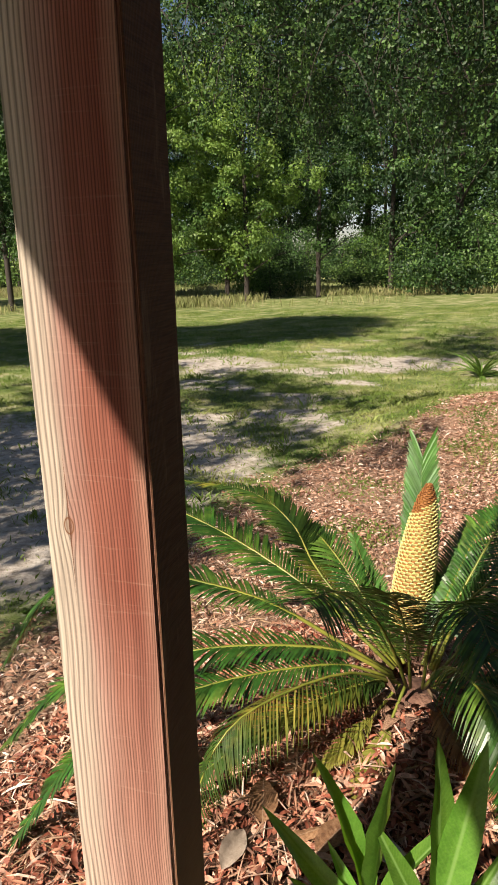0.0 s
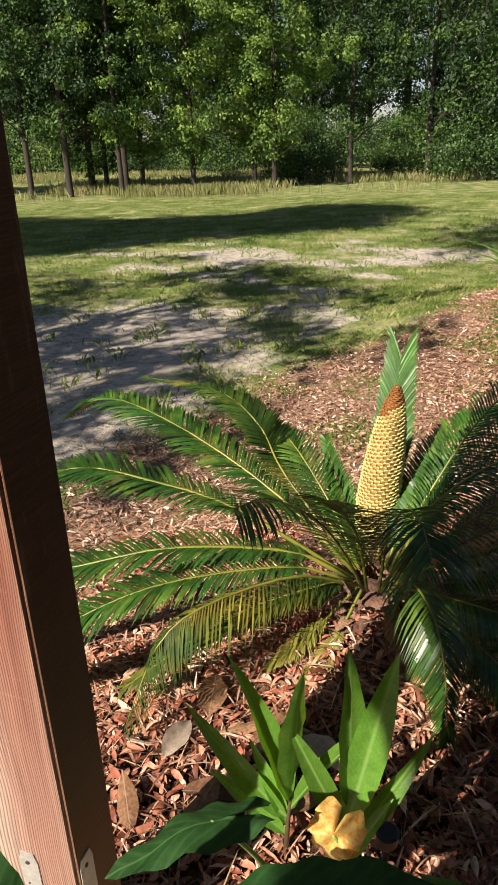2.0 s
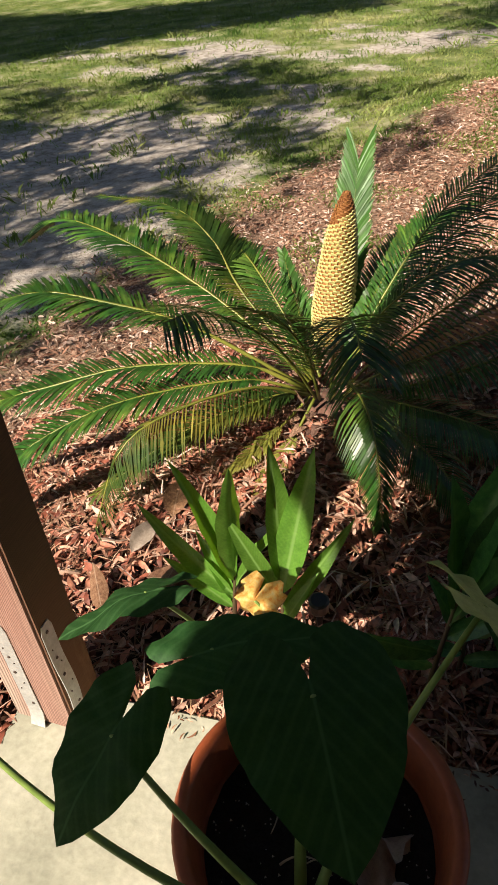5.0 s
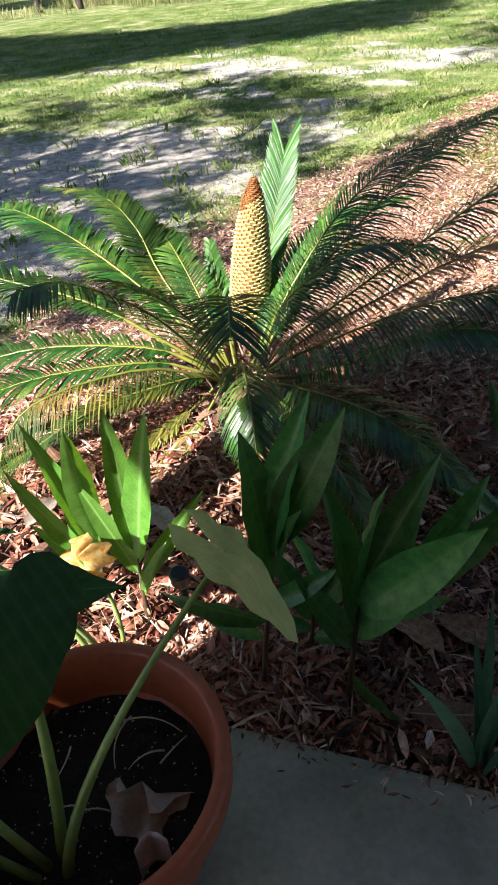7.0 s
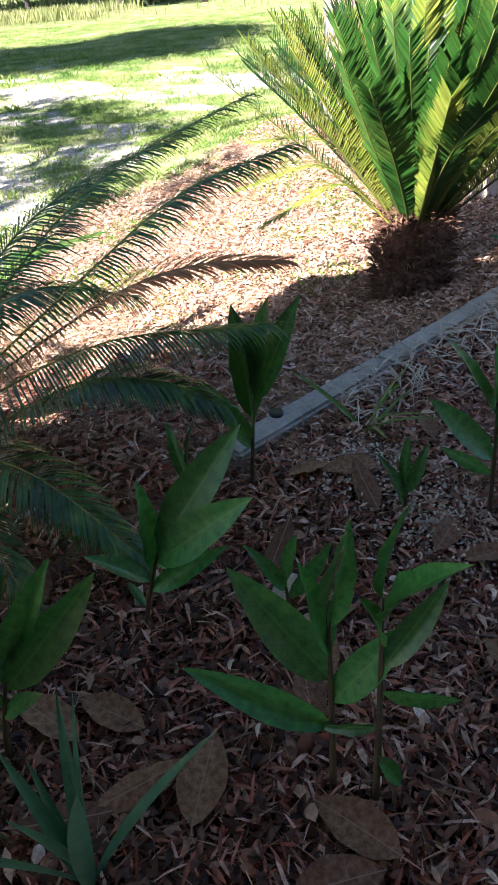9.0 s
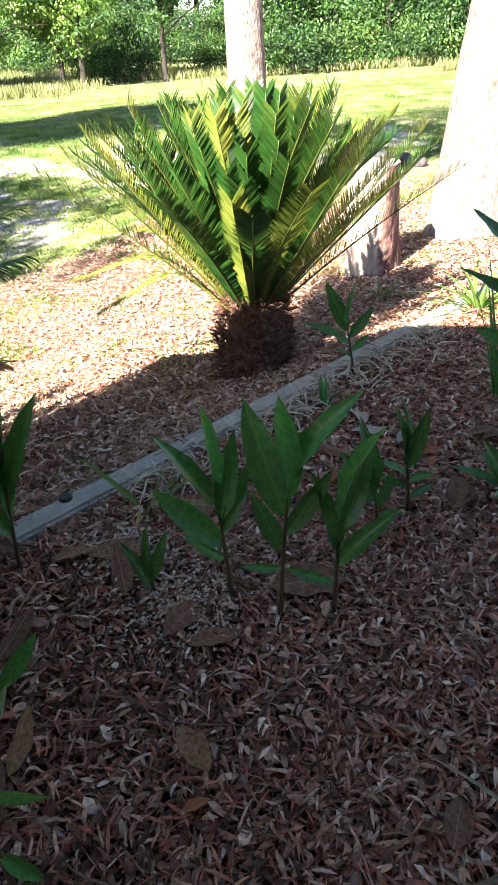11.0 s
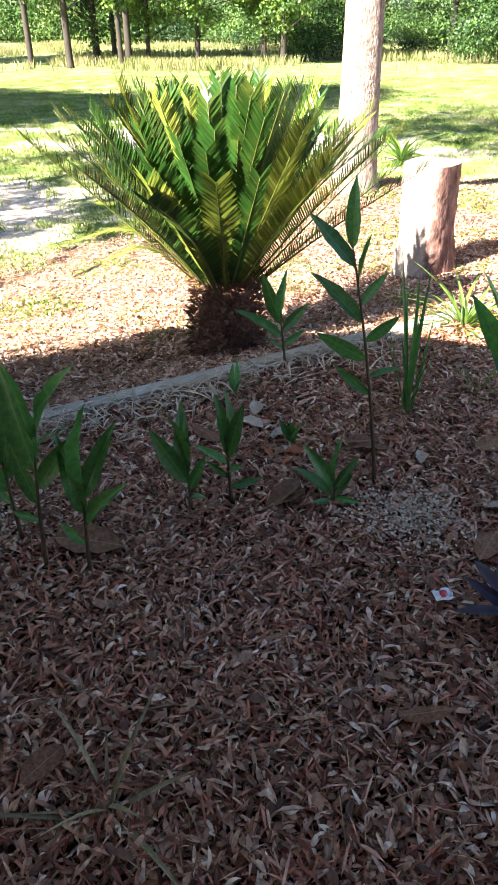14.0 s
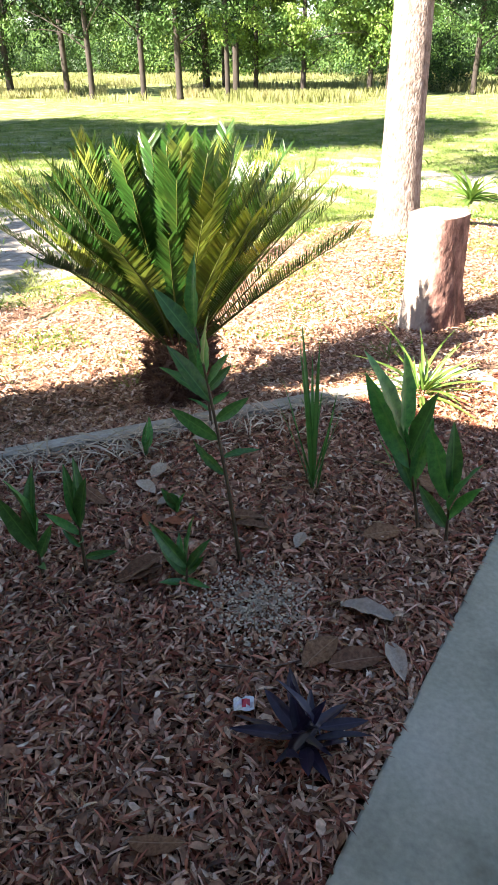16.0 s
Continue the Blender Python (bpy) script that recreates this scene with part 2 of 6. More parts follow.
def wood_material():
    """Red-stained pine, worn pale on its weathered side, with a knot and rough-sawn flanks darkened for shade."""
    m = bpy.data.materials.new("red_stained_pine")
    m.use_nodes = True
    n, link = m.node_tree.nodes, m.node_tree.links.new
    tc = n.new("ShaderNodeTexCoord")
    sx = n.new("ShaderNodeSeparateXYZ")
    link(tc.outputs["Object"], sx.inputs[0])

    def calc(op, a, b=0.0, c=0.0):
        x = n.new("ShaderNodeMath")
        x.operation = op
        for k, v in enumerate((a, b, c)):
            if isinstance(v, (int, float)):
                x.inputs[k].default_value = v
            else:
                link(v, x.inputs[k])
        return x.outputs[0]

    def stretched(scale, stretch, detail=5.0, rough=0.6):
        mp = n.new("ShaderNodeMapping")
        mp.inputs["Scale"].default_value = stretch
        link(tc.outputs["Object"], mp.inputs[0])
        t = n.new("ShaderNodeTexNoise")
        t.inputs["Scale"].default_value, t.inputs["Detail"].default_value, t.inputs["Roughness"].default_value = scale, detail, rough
        link(mp.outputs[0], t.inputs["Vector"])
        return t.outputs["Fac"]

    def ramp(fac, stops):
        r = n.new("ShaderNodeValToRGB")
        el = r.color_ramp.elements
        for k, (p, c) in enumerate(stops):
            e = el[k] if k < 2 else el.new(p)
            e.position, e.color = p, (*c, 1) if len(c) == 3 else (c[0], c[0], c[0], 1)
        link(fac, r.inputs[0])
        return r.outputs[0]

    def mixed(fac, a, b, kind="MIX"):
        x = n.new("ShaderNodeMix")
        x.data_type, x.blend_type = "RGBA", kind
        for k, v in ((0, fac), (6, a), (7, b)):
            if isinstance(v, tuple):
                x.inputs[k].default_value = (*v, 1)
            elif isinstance(v, (int, float)):
                x.inputs[k].default_value = v
            else:
                link(v, x.inputs[k])
        return x.outputs[2]

    # the knot, which the grain runs round
    kx, kz = calc("SUBTRACT", sx.outputs["X"], -0.043), calc("SUBTRACT", sx.outputs["Z"], 1.136)
    d2 = calc("ADD", calc("POWER", calc("MULTIPLY", kx, 105.0), 2.0), calc("POWER", calc("MULTIPLY", kz, 62.0), 2.0))
    push = calc("DIVIDE", calc("MULTIPLY", calc("SIGN", kx), -0.011), calc("MULTIPLY_ADD", d2, 0.22, 1.0))
    sway = calc("MULTIPLY", calc("SUBTRACT", stretched(1.4, (1.0, 1.0, 1.0), 2.0), 0.5), 0.05)
    gx = calc("ADD", calc("ADD", calc("ADD", sx.outputs["X"], push), sway), calc("MULTIPLY", sx.outputs["Y"], 0.8))
    # rings lie closer towards one edge
    ring = calc("MULTIPLY", calc("MULTIPLY_ADD", gx, 2.4, 1.0), gx)
    wob = calc("MULTIPLY", stretched(40, (1.0, 1.0, 0.12), 3.0), 2.2)
    wave = calc("MULTIPLY_ADD", calc("SINE", calc("MULTIPLY_ADD", ring, 1500.0, wob)), 0.5, 0.5)
    sharp = calc("POWER", wave, 1.8)
    fibre = stretched(9, (36.0, 36.0, 0.6))
    saw = stretched(8, (1.5, 1.5, 30.0), 4.0)
    patch = stretched(2.2, (4.0, 4.0, 0.7), 6.0)
    across = calc("ADD", calc("MULTIPLY_ADD", sx.outputs["X"], 6.1, 0.5), calc("MULTIPLY_ADD", calc("SUBTRACT", patch, 0.5), 0.5, calc("MULTIPLY", push, -6.0)))
    stain = ramp(across, [(0.0, (0.46, 0.41, 0.33)), (0.22, (0.37, 0.3, 0.24)), (0.34, (0.3, 0.17, 0.135)), (0.5, (0.235, 0.088, 0.06)),
                          (0.8, (0.19, 0.058, 0.038)), (0.97, (0.29, 0.15, 0.105))])
    low = n.new("ShaderNodeMapRange")
    low.inputs[1].default_value, low.inputs[2].default_value = 1.05, 0.3
    link(calc("ADD", sx.outputs["Z"], calc("MULTIPLY", calc("SUBTRACT", patch, 0.5), 0.5)), low.inputs[0])
    col = mixed(calc("MULTIPLY", low.outputs[0], 0.6), stain, (0.4, 0.265, 0.21))
    grain = ramp(sharp, [(0.0, (1.1,)), (0.45, (0.9,)), (1.0, (0.34,))])
    col = mixed(0.75, col, grain, "MULTIPLY")
    col = mixed(0.8, col, ramp(fibre, [(0.3, (0.7,)), (0.7, (1.3,))]), "MULTIPLY")
    col = mixed(ramp(saw, [(0.58, (0.0,)), (0.76, (0.16,))]), col, (0.5, 0.34, 0.26))
    core = ramp(calc("SQRT", d2), [(0.0, (0.5,)), (0.55, (0.35,)), (0.72, (1.0,)), (0.86, (0.2,)), (1.0, (0.0,))])
    core.node.color_ramp.interpolation = "EASE"
    col = mixed(core, col, (0.15, 0.065, 0.03))
    split = calc("LESS_THAN", calc("ADD", calc("ABSOLUTE", calc("ADD", kx, calc("MULTIPLY", sway, 0.25))), calc("MULTIPLY", calc("ABSOLUTE", kz), 0.012)), 0.0013)
    col = mixed(calc("MULTIPLY", split, 0.8), col, (0.1, 0.04, 0.02))
    # the flank's dark stain also holds its shade, with slanting saw marks and scuffs
    mp = n.new("ShaderNodeMapping")
    mp.inputs["Rotation"].default_value = (radians(32), 0, 0)
    mp.inputs["Scale"].default_value = (1, 4, 110)
    link(tc.outputs["Object"], mp.inputs[0])
    t = n.new("ShaderNodeTexNoise")
    t.inputs["Scale"].default_value, t.inputs["Detail"].default_value = 5, 4
    link(mp.outputs[0], t.inputs["Vector"])
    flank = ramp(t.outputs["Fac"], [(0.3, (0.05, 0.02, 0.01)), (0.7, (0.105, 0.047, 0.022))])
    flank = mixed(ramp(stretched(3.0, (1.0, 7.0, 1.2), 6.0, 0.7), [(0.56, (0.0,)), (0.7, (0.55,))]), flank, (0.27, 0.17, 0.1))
    # lower flank lightened in colour for bounce light
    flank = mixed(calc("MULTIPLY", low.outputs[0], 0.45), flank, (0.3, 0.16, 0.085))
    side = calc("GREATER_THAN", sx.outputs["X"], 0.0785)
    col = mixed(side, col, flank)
    b = n["Principled BSDF"]
    link(col, b.inputs["Base Color"])
    b.inputs["Roughness"].default_value, b.inputs["Specular IOR Level"].default_value = 0.8, 0.25
    bp = n.new("ShaderNodeBump")
    bp.inputs["Strength"].default_value, bp.inputs["Distance"].default_value = 0.35, 0.002
    link(calc("ADD", calc("MULTIPLY", sharp, -0.6), fibre), bp.inputs["Height"])
    link(bp.outputs[0], b.inputs["Normal"])
    return m


M["wood"] = wood_material()


def midrib(m, half, colour, veins=0.0, pitch=170.0):
    """A pale rib along the leaf's own x axis, and fine side veins."""
    n, link = m.node_tree.nodes, m.node_tree.links.new
    b = n["Principled BSDF"]
    base = b.inputs["Base Color"].links[0].from_socket
    tc = n.new("ShaderNodeTexCoord")
    sx = n.new("ShaderNodeSeparateXYZ")
    link(tc.outputs["Object"], sx.inputs[0])
    ab = n.new("ShaderNodeMath")
    ab.operation = "ABSOLUTE"
    link(sx.outputs["Y"], ab.inputs[0])
    mr = n.new("ShaderNodeMapRange")
    mr.inputs[1].default_value, mr.inputs[2].default_value = half, half * 0.3
    mr.inputs[3].default_value, mr.inputs[4].default_value = 0.0, 0.75
    link(ab.outputs[0], mr.inputs[0])
    fac = mr.outputs[0]
    if veins:
        ph = n.new("ShaderNodeMath")
        ph.operation, ph.inputs[1].default_value = "MULTIPLY_ADD", -1.6
        link(ab.outputs[0], ph.inputs[0])
        link(sx.outputs["X"], ph.inputs[2])
        sn = n.new("ShaderNodeMath")
        sn.operation, sn.inputs[1].default_value = "MULTIPLY", pitch
        link(ph.outputs[0], sn.inputs[0])
        si = n.new("ShaderNodeMath")
        si.operation = "SINE"
        link(sn.outputs[0], si.inputs[0])
        vm = n.new("ShaderNodeMapRange")
        vm.inputs[1].default_value, vm.inputs[2].default_value, vm.inputs[4].default_value = 0.2, 1.0, veins
        link(si.outputs[0], vm.inputs[0])
        mx = n.new("ShaderNodeMath")
        mx.operation = "MAXIMUM"
        link(fac, mx.inputs[0])
        link(vm.outputs[0], mx.inputs[1])
        fac = mx.outputs[0]
    mix = n.new("ShaderNodeMix")
    mix.data_type = "RGBA"
    mix.inputs[7].default_value = (*colour, 1)
    link(fac, mix.inputs[0])
    link(base, mix.inputs[6])
    link(mix.outputs[2], b.inputs["Base Color"])


midrib(M["ginger"], 0.012, (0.11, 0.27, 0.07), 0.16)
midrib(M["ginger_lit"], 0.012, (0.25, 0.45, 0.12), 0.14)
midrib(M["ear"], 0.014, (0.06, 0.15, 0.05), 0.22, 42.0)
midrib(M["ear_pale"], 0.016, (0.34, 0.38, 0.16), 0.25, 42.0)
midrib(M["deadleaf"], 0.012, (0.36, 0.25, 0.17), 0.15)
midrib(M["purple"], 0.012, (0.045, 0.032, 0.065))


# ---- helpers of this scene ----
def thing(name, at, label, category, group="", kind="", turn=0.0):
    e = new(name)
    e.empty_display_size = 0.1
    e.matrix_basis = pose(*at, 0, 0, turn)
    return tagged(e, label, category, group, kind)


def mesh_from(name, verts, faces, mats, idx=None, smooth=False):
    me = bpy.data.meshes.new(name)
    me.from_pydata([tuple(v) for v in verts], [], faces)
    for m in (mats if isinstance(mats, (list, tuple)) else [mats]):
        me.materials.append(m)
    if idx is not None:
        me.polygons.foreach_set("material_index", idx)
    if smooth:
        me.polygons.foreach_set("use_smooth", [True] * len(me.polygons))
    me.update()
    return me


def put(name, me, parent=None, m=None, label=""):
    ob = new(name, me)
    if parent is not None:
        ob.parent = parent
    if m is not None:
        ob.matrix_basis = m
    if label:
        ob["label"] = label
    return ob


def part(name, bm, mat, parent, label="", m=None, smooth=False):
    me = bpy.data.meshes.new(name)
    bm.to_mesh(me)
    bm.free()
    me.materials.append(mat)
    if smooth:
        me.polygons.foreach_set("use_smooth", [True] * len(me.polygons))
    return put(name, me, parent, m, label)


def box_bm(x0, x1, y0, y1, z0, z1, bevel=0.0):
    bm = bmesh.new()
    bmesh.ops.create_cube(bm, size=1)
    for v in bm.verts:
        v.co = Vector(((x0 + x1) / 2 + v.co.x * (x1 - x0), (y0 + y1) / 2 + v.co.y * (y1 - y0), (z0 + z1) / 2 + v.co.z * (z1 - z0)))
    if bevel:
        bmesh.ops.bevel(bm, geom=bm.edges[:], offset=bevel, segments=2, affect="EDGES")
    return bm


def tube(path, radii, sides=8, cap=True):
    """Verts and faces of a tube along a path of points."""
    verts, faces = [], []
    up = Vector((0.31, 0.17, 0.93))
    for i, p in enumerate(path):
        d = (path[min(i + 1, len(path) - 1)] - path[max(i - 1, 0)]).normalized()
        if abs(d.dot(up)) > 0.97:
            up = Vector((0.9, 0.3, 0.1))
        a = d.cross(up).normalized()
        b = d.cross(a)
        for k in range(sides):
            w = 2 * math.pi * k / sides
            verts.append(p + (a * math.cos(w) + b * math.sin(w)) * radii[i])
    for i in range(len(path) - 1):
        for k in range(sides):
            k2 = (k + 1) % sides
            faces.append((i * sides + k, i * sides + k2, (i + 1) * sides + k2, (i + 1) * sides + k))
    if cap:
        faces.append(tuple(range(sides))[::-1])
        faces.append(tuple((len(path) - 1) * sides + k for k in range(sides)))
    return verts, faces


def bezier(a, b, c, n):
    return [a * (1 - t) ** 2 + b * 2 * t * (1 - t) + c * t * t for t in (i / (n - 1) for i in range(n))]


PROFILE = ((0.0, 0.0), (0.3, -0.02), (0.75, -0.1), (1.2, -0.24), (1.9, -0.41), (2.3, -0.53), (3.1, -0.61),
           (4.8, -0.7), (7, -0.8), (10, -0.76), (14, -0.8), (18, -1.0), (38, -1.55), (60, -2.0), (400, -2.5))
PD, PZ = [p[0] for p in PROFILE], [p[1] for p in PROFILE]


def level(x, y):
    """The ground's height: the bed is flat, a bank falls away beyond its edging, then the lawn."""
    d = -0.75 * (x - 1.66) + 0.66 * (y - 2.38)
    z = float(np.interp(d, PD, PZ))
    z -= min(1, max(0, (x - 1.5) / 0.5)) * float(np.interp(d, (0, 0.12, 0.5, 0.9, 1.6, 2.4), (0, 0.06, 0.14, 0.11, 0.03, 0)))
    r = math.hypot((x - 0.74), (y - 2.1))
    m = math.hypot(x - 2.2, y - 8.9)
    return z + 0.14 * math.exp(-(r / 0.38) ** 2) + 0.36 * math.exp(-(m / 1.7) ** 2)


# ---- ground ----
def in_bed(x, y):
    return y > 0.98 and x < 4.07 + 0.05 * (y - 0.97) and -0.75 * (x - 1.66) + 0.66 * (y - 2.38) < -0.16


def graded(lo, hi, step, far):
    a = list(np.arange(lo, hi + step / 2, step))
    s, x = step, hi
    up = []
    while x < far:
        s *= 1.13
        x += s
        up.append(x)
    s, x = step, lo
    down = []
    while x > -far:
        s *= 1.13
        x -= s
        down.append(x)
    return down[::-1] + a + up


def zone(x, y):
    """Shares of litter (bed and tree surrounds) and of bare sand."""
    w = noise.noise((x * 0.45, y * 0.45, 3.0)) * 0.9 + noise.noise((x * 1.3, y * 1.3, 7.0)) * 0.5
    edge = x - float(np.interp(y, [0, 2.6, 3.5, 4.6, 5.5, 6.8, 7.5, 8.4, 9.1, 10.4, 12, 16], [-2.6, -1.9, -1.5, -1.25, -0.85, -0.5, -0.1, 0.5, 1.0, 1.9, 3.2, 9.0]))
    litter = min(1, max(0, (edge + w * 0.5) / 0.7 + 0.5))
    c = min(math.hypot((x + 3.0) / 3.4, (y - 7.6) / 2.3), math.hypot((x + 2.2) / 1.7, (y - 4.9) / 2.6))
    sand = min(1, max(0, (1.15 - c + w * 0.75) * 1.6))
    c2 = math.hypot((x + 2.0) / 6.0, (y - 14.0) / 1.6)
    sand = max(sand, min(1, max(0, (0.8 - c2 + w * 1.1) * 1.2)))
    bare = noise.noise((x * 0.55, y * 1.1, 15.0)) + 0.5 * noise.noise((x * 1.7, y * 2.6, 18.0))
    sand = max(sand, min(0.9, max(0, (bare - 0.12) * 2.2)) * float(np.interp(y, [7, 9, 17, 22], [0, 1, 0.8, 0])))
    return litter, sand * (1 - litter)


def ground_material():
    m = bpy.data.materials.new("ground_surface")
    m.use_nodes = True
    nt = m.node_tree
    n, link = nt.nodes, nt.links.new
    b = n["Principled BSDF"]
    b.inputs["Roughness"].default_value, b.inputs["Specular IOR Level"].default_value = 0.95, 0.15
    tc = n.new("ShaderNodeTexCoord")

    def ramped(scale, cols, detail=8):
        t = n.new("ShaderNodeTexNoise")
        t.inputs["Scale"].default_value, t.inputs["Detail"].default_value, t.inputs["Roughness"].default_value = scale, detail, 0.7
        link(tc.outputs["Object"], t.inputs["Vector"])
        r = n.new("ShaderNodeValToRGB")
        for i, c in enumerate(cols):
            p = 0.32 + 0.36 * i / (len(cols) - 1)
            e = r.color_ramp.elements[i] if i < 2 else r.color_ramp.elements.new(p)
            e.position, e.color = p, (*c, 1)
        link(t.outputs["Fac"], r.inputs[0])
        return r.outputs[0], t.outputs["Fac"]

    litter, h = ramped(26, [(0.1, 0.055, 0.034), (0.31, 0.195, 0.13), (0.52, 0.39, 0.29)])
    # dark bed soil, which also stands for the shadow between the leaves
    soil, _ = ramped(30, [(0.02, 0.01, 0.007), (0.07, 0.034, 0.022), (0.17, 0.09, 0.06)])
    sand, _ = ramped(9, [(0.2, 0.17, 0.13), (0.47, 0.42, 0.36), (0.66, 0.62, 0.57)], 12)
    grass, _ = ramped(1.6, [(0.055, 0.11, 0.025), (0.19, 0.23, 0.075), (0.45, 0.415, 0.25)])
    ragged = n.new("ShaderNodeTexNoise")
    ragged.inputs["Scale"].default_value, ragged.inputs["Detail"].default_value, ragged.inputs["Roughness"].default_value = 3.4, 12, 0.78
    link(tc.outputs["Object"], ragged.inputs["Vector"])
    at = n.new("ShaderNodeAttribute")
    at.attribute_name = "zone"
    sp = n.new("ShaderNodeSeparateColor")
    link(at.outputs["Color"], sp.inputs[0])
    last = grass
    for k, col in ((1, sand), (0, litter)):
        mx = n.new("ShaderNodeMix")
        mx.data_type = "RGBA"
        ad = n.new("ShaderNodeMath")
        ad.operation, ad.inputs[1].default_value = "MULTIPLY_ADD", 2.2 if k else 1.2
        link(ragged.outputs["Fac"], ad.inputs[0])
        link(sp.outputs[k], ad.inputs[2])
        ragged_edge = n.new("ShaderNodeMapRange")
        mid = 1.6 if k else 1.1
        ragged_edge.inputs[1].default_value, ragged_edge.inputs[2].default_value = mid - 0.22, mid + 0.22
        link(ad.outputs[0], ragged_edge.inputs[0])
        link(ragged_edge.outputs[0], mx.inputs[0])
        link(last, mx.inputs[6])
        link(col, mx.inputs[7])
        last = mx.outputs[2]
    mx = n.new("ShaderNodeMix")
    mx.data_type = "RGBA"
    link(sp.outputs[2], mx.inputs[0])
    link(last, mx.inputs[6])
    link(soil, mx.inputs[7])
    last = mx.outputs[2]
    link(last, b.inputs["Base Color"])
    bp = n.new("ShaderNodeBump")
    bp.inputs["Strength"].default_value, bp.inputs["Distance"].default_value = 0.9, 0.03
    link(h, bp.inputs["Height"])
    link(bp.outputs[0], b.inputs["Normal"])
    return m


def build_ground():
    xs, ys = graded(-7, 7, 0.14, 380), graded(-1, 17, 0.14, 380)
    verts, cols = [], []
    for y in ys:
        for x in xs:
            near = math.hypot(x, y) < 40
            under = x > 0.25 and y < 0.93
            bump = (noise.noise((x * 0.9, y * 0.9, 0)) * 0.03 + noise.noise((x * 4, y * 4, 1)) * 0.012) if near and not under else 0
            verts.append((x, y, level(x, y) + bump - (0.05 if under else 0)))
            l, s = zone(x, y) if near else (0, 0)
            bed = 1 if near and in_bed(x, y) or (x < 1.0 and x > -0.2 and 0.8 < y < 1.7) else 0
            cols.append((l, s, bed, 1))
    w = len(xs)
    faces = [(j * w + i, j * w + i + 1, (j + 1) * w + i + 1, (j + 1) * w + i) for j in range(len(ys) - 1) for i in range(w - 1)]
    me = mesh_from("ground", verts, faces, ground_material(), smooth=True)
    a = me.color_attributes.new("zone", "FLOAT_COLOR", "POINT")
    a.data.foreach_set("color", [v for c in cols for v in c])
    tagged(put("ground", me), "yard ground of litter, bare sand and lawn", "ground", kind="structure")


build_ground()

# ---- porch, walkway, edging, house ----
def slab_bm(outline, z0, z1, bevel=0.0):
    """A flat slab of the given outline."""
    bm = bmesh.new()
    lo, hi = [bm.verts.new((x, y, z0)) for x, y in outline], [bm.verts.new((x, y, z1)) for x, y in outline]
    bm.faces.new(lo[::-1])
    bm.faces.new(hi)
    for k in range(len(outline)):
        k2 = (k + 1) % len(outline)
        bm.faces.new((lo[k], lo[k2], hi[k2], hi[k]))
    if bevel:
        bmesh.ops.bevel(bm, geom=bm.edges[:], offset=bevel, segments=2, affect="EDGES")
    return bm


tagged(part("porch_floor", box_bm(0.2, 9.0, -2.4, 0.965, -0.25, 0.035, 0.006), M["concrete"], None), "grey concrete porch slab", "floor", kind="structure")
tagged(part("walkway", slab_bm([(4.075, 0.969), (5.35, 0.969), (5.63, 6.5), (4.345, 6.5)], -0.3, 0.03, 0.006), M["concrete"], None), "grey concrete walkway beside the planting bed", "pavement", kind="structure")
# unseen wall, its extent and colour set to hold back light
tagged(part("wall_house", box_bm(-0.2, 9.0, -2.6, -2.404, -0.2, 2.495), M["siding"], None), "unseen brown house wall behind the porch, dark to limit bounce light", "wall", kind="structure")


# the unseen porch roof's end is outlined askew, with a short straight stretch over the post, to fit its shadow edge
EAVES = ((9.04, -2.8), (9.04, 1.16), (0.06, 1.16), (-0.1, 0.5), (-0.39, -0.1), (-0.435, -0.55), (-0.43, -0.8), (-0.46, -1.08), (-0.62, -1.69), (-0.85, -2.8))
tagged(part("ceiling", slab_bm([(x + 0.03, y - 0.02) for x, y in EAVES], 2.5, 2.53), M["soffit"], None), "unseen porch ceiling, dark to limit bounce light", "ceiling", kind="structure")
tagged(part("roof", slab_bm(EAVES, 2.534, 2.66), M["shingle"], None), "low unseen porch roof outlined to fit its shadow", "roof", kind="structure")


def edging():
    t = thing("garden_edging", (1.06, 1.57, 0.0), "weathered grey concrete garden edging strip round the bed", "edging")
    a, b = Vector((0.62, 0.7, 0)), Vector((2.7, 3.05, 0))
    d = b - a
    n = 4
    for i in range(n):
        p, q = a + d * (i / n), a + d * ((i + 1) / n) - d.normalized() * 0.006
        piece(t, p, q)
    piece(t, b + Vector((0.03, -0.01, 0)), Vector((3.1, 2.78, 0)))


def piece(t, p, q):
    d = q - p
    bm = box_bm(0, d.length, -0.05, 0.05, -0.12, 0.045, 0.012)
    for v in bm.verts:
        v.co.z += noise.noise((v.co.x * 3 + p.x * 9, v.co.y * 8, 0)) * 0.006
    part("edging_piece", bm, M["curb"], t, m=Matrix.Translation(p) @ Matrix.Rotation(math.atan2(d.y, d.x), 4, "Z"))


edging()


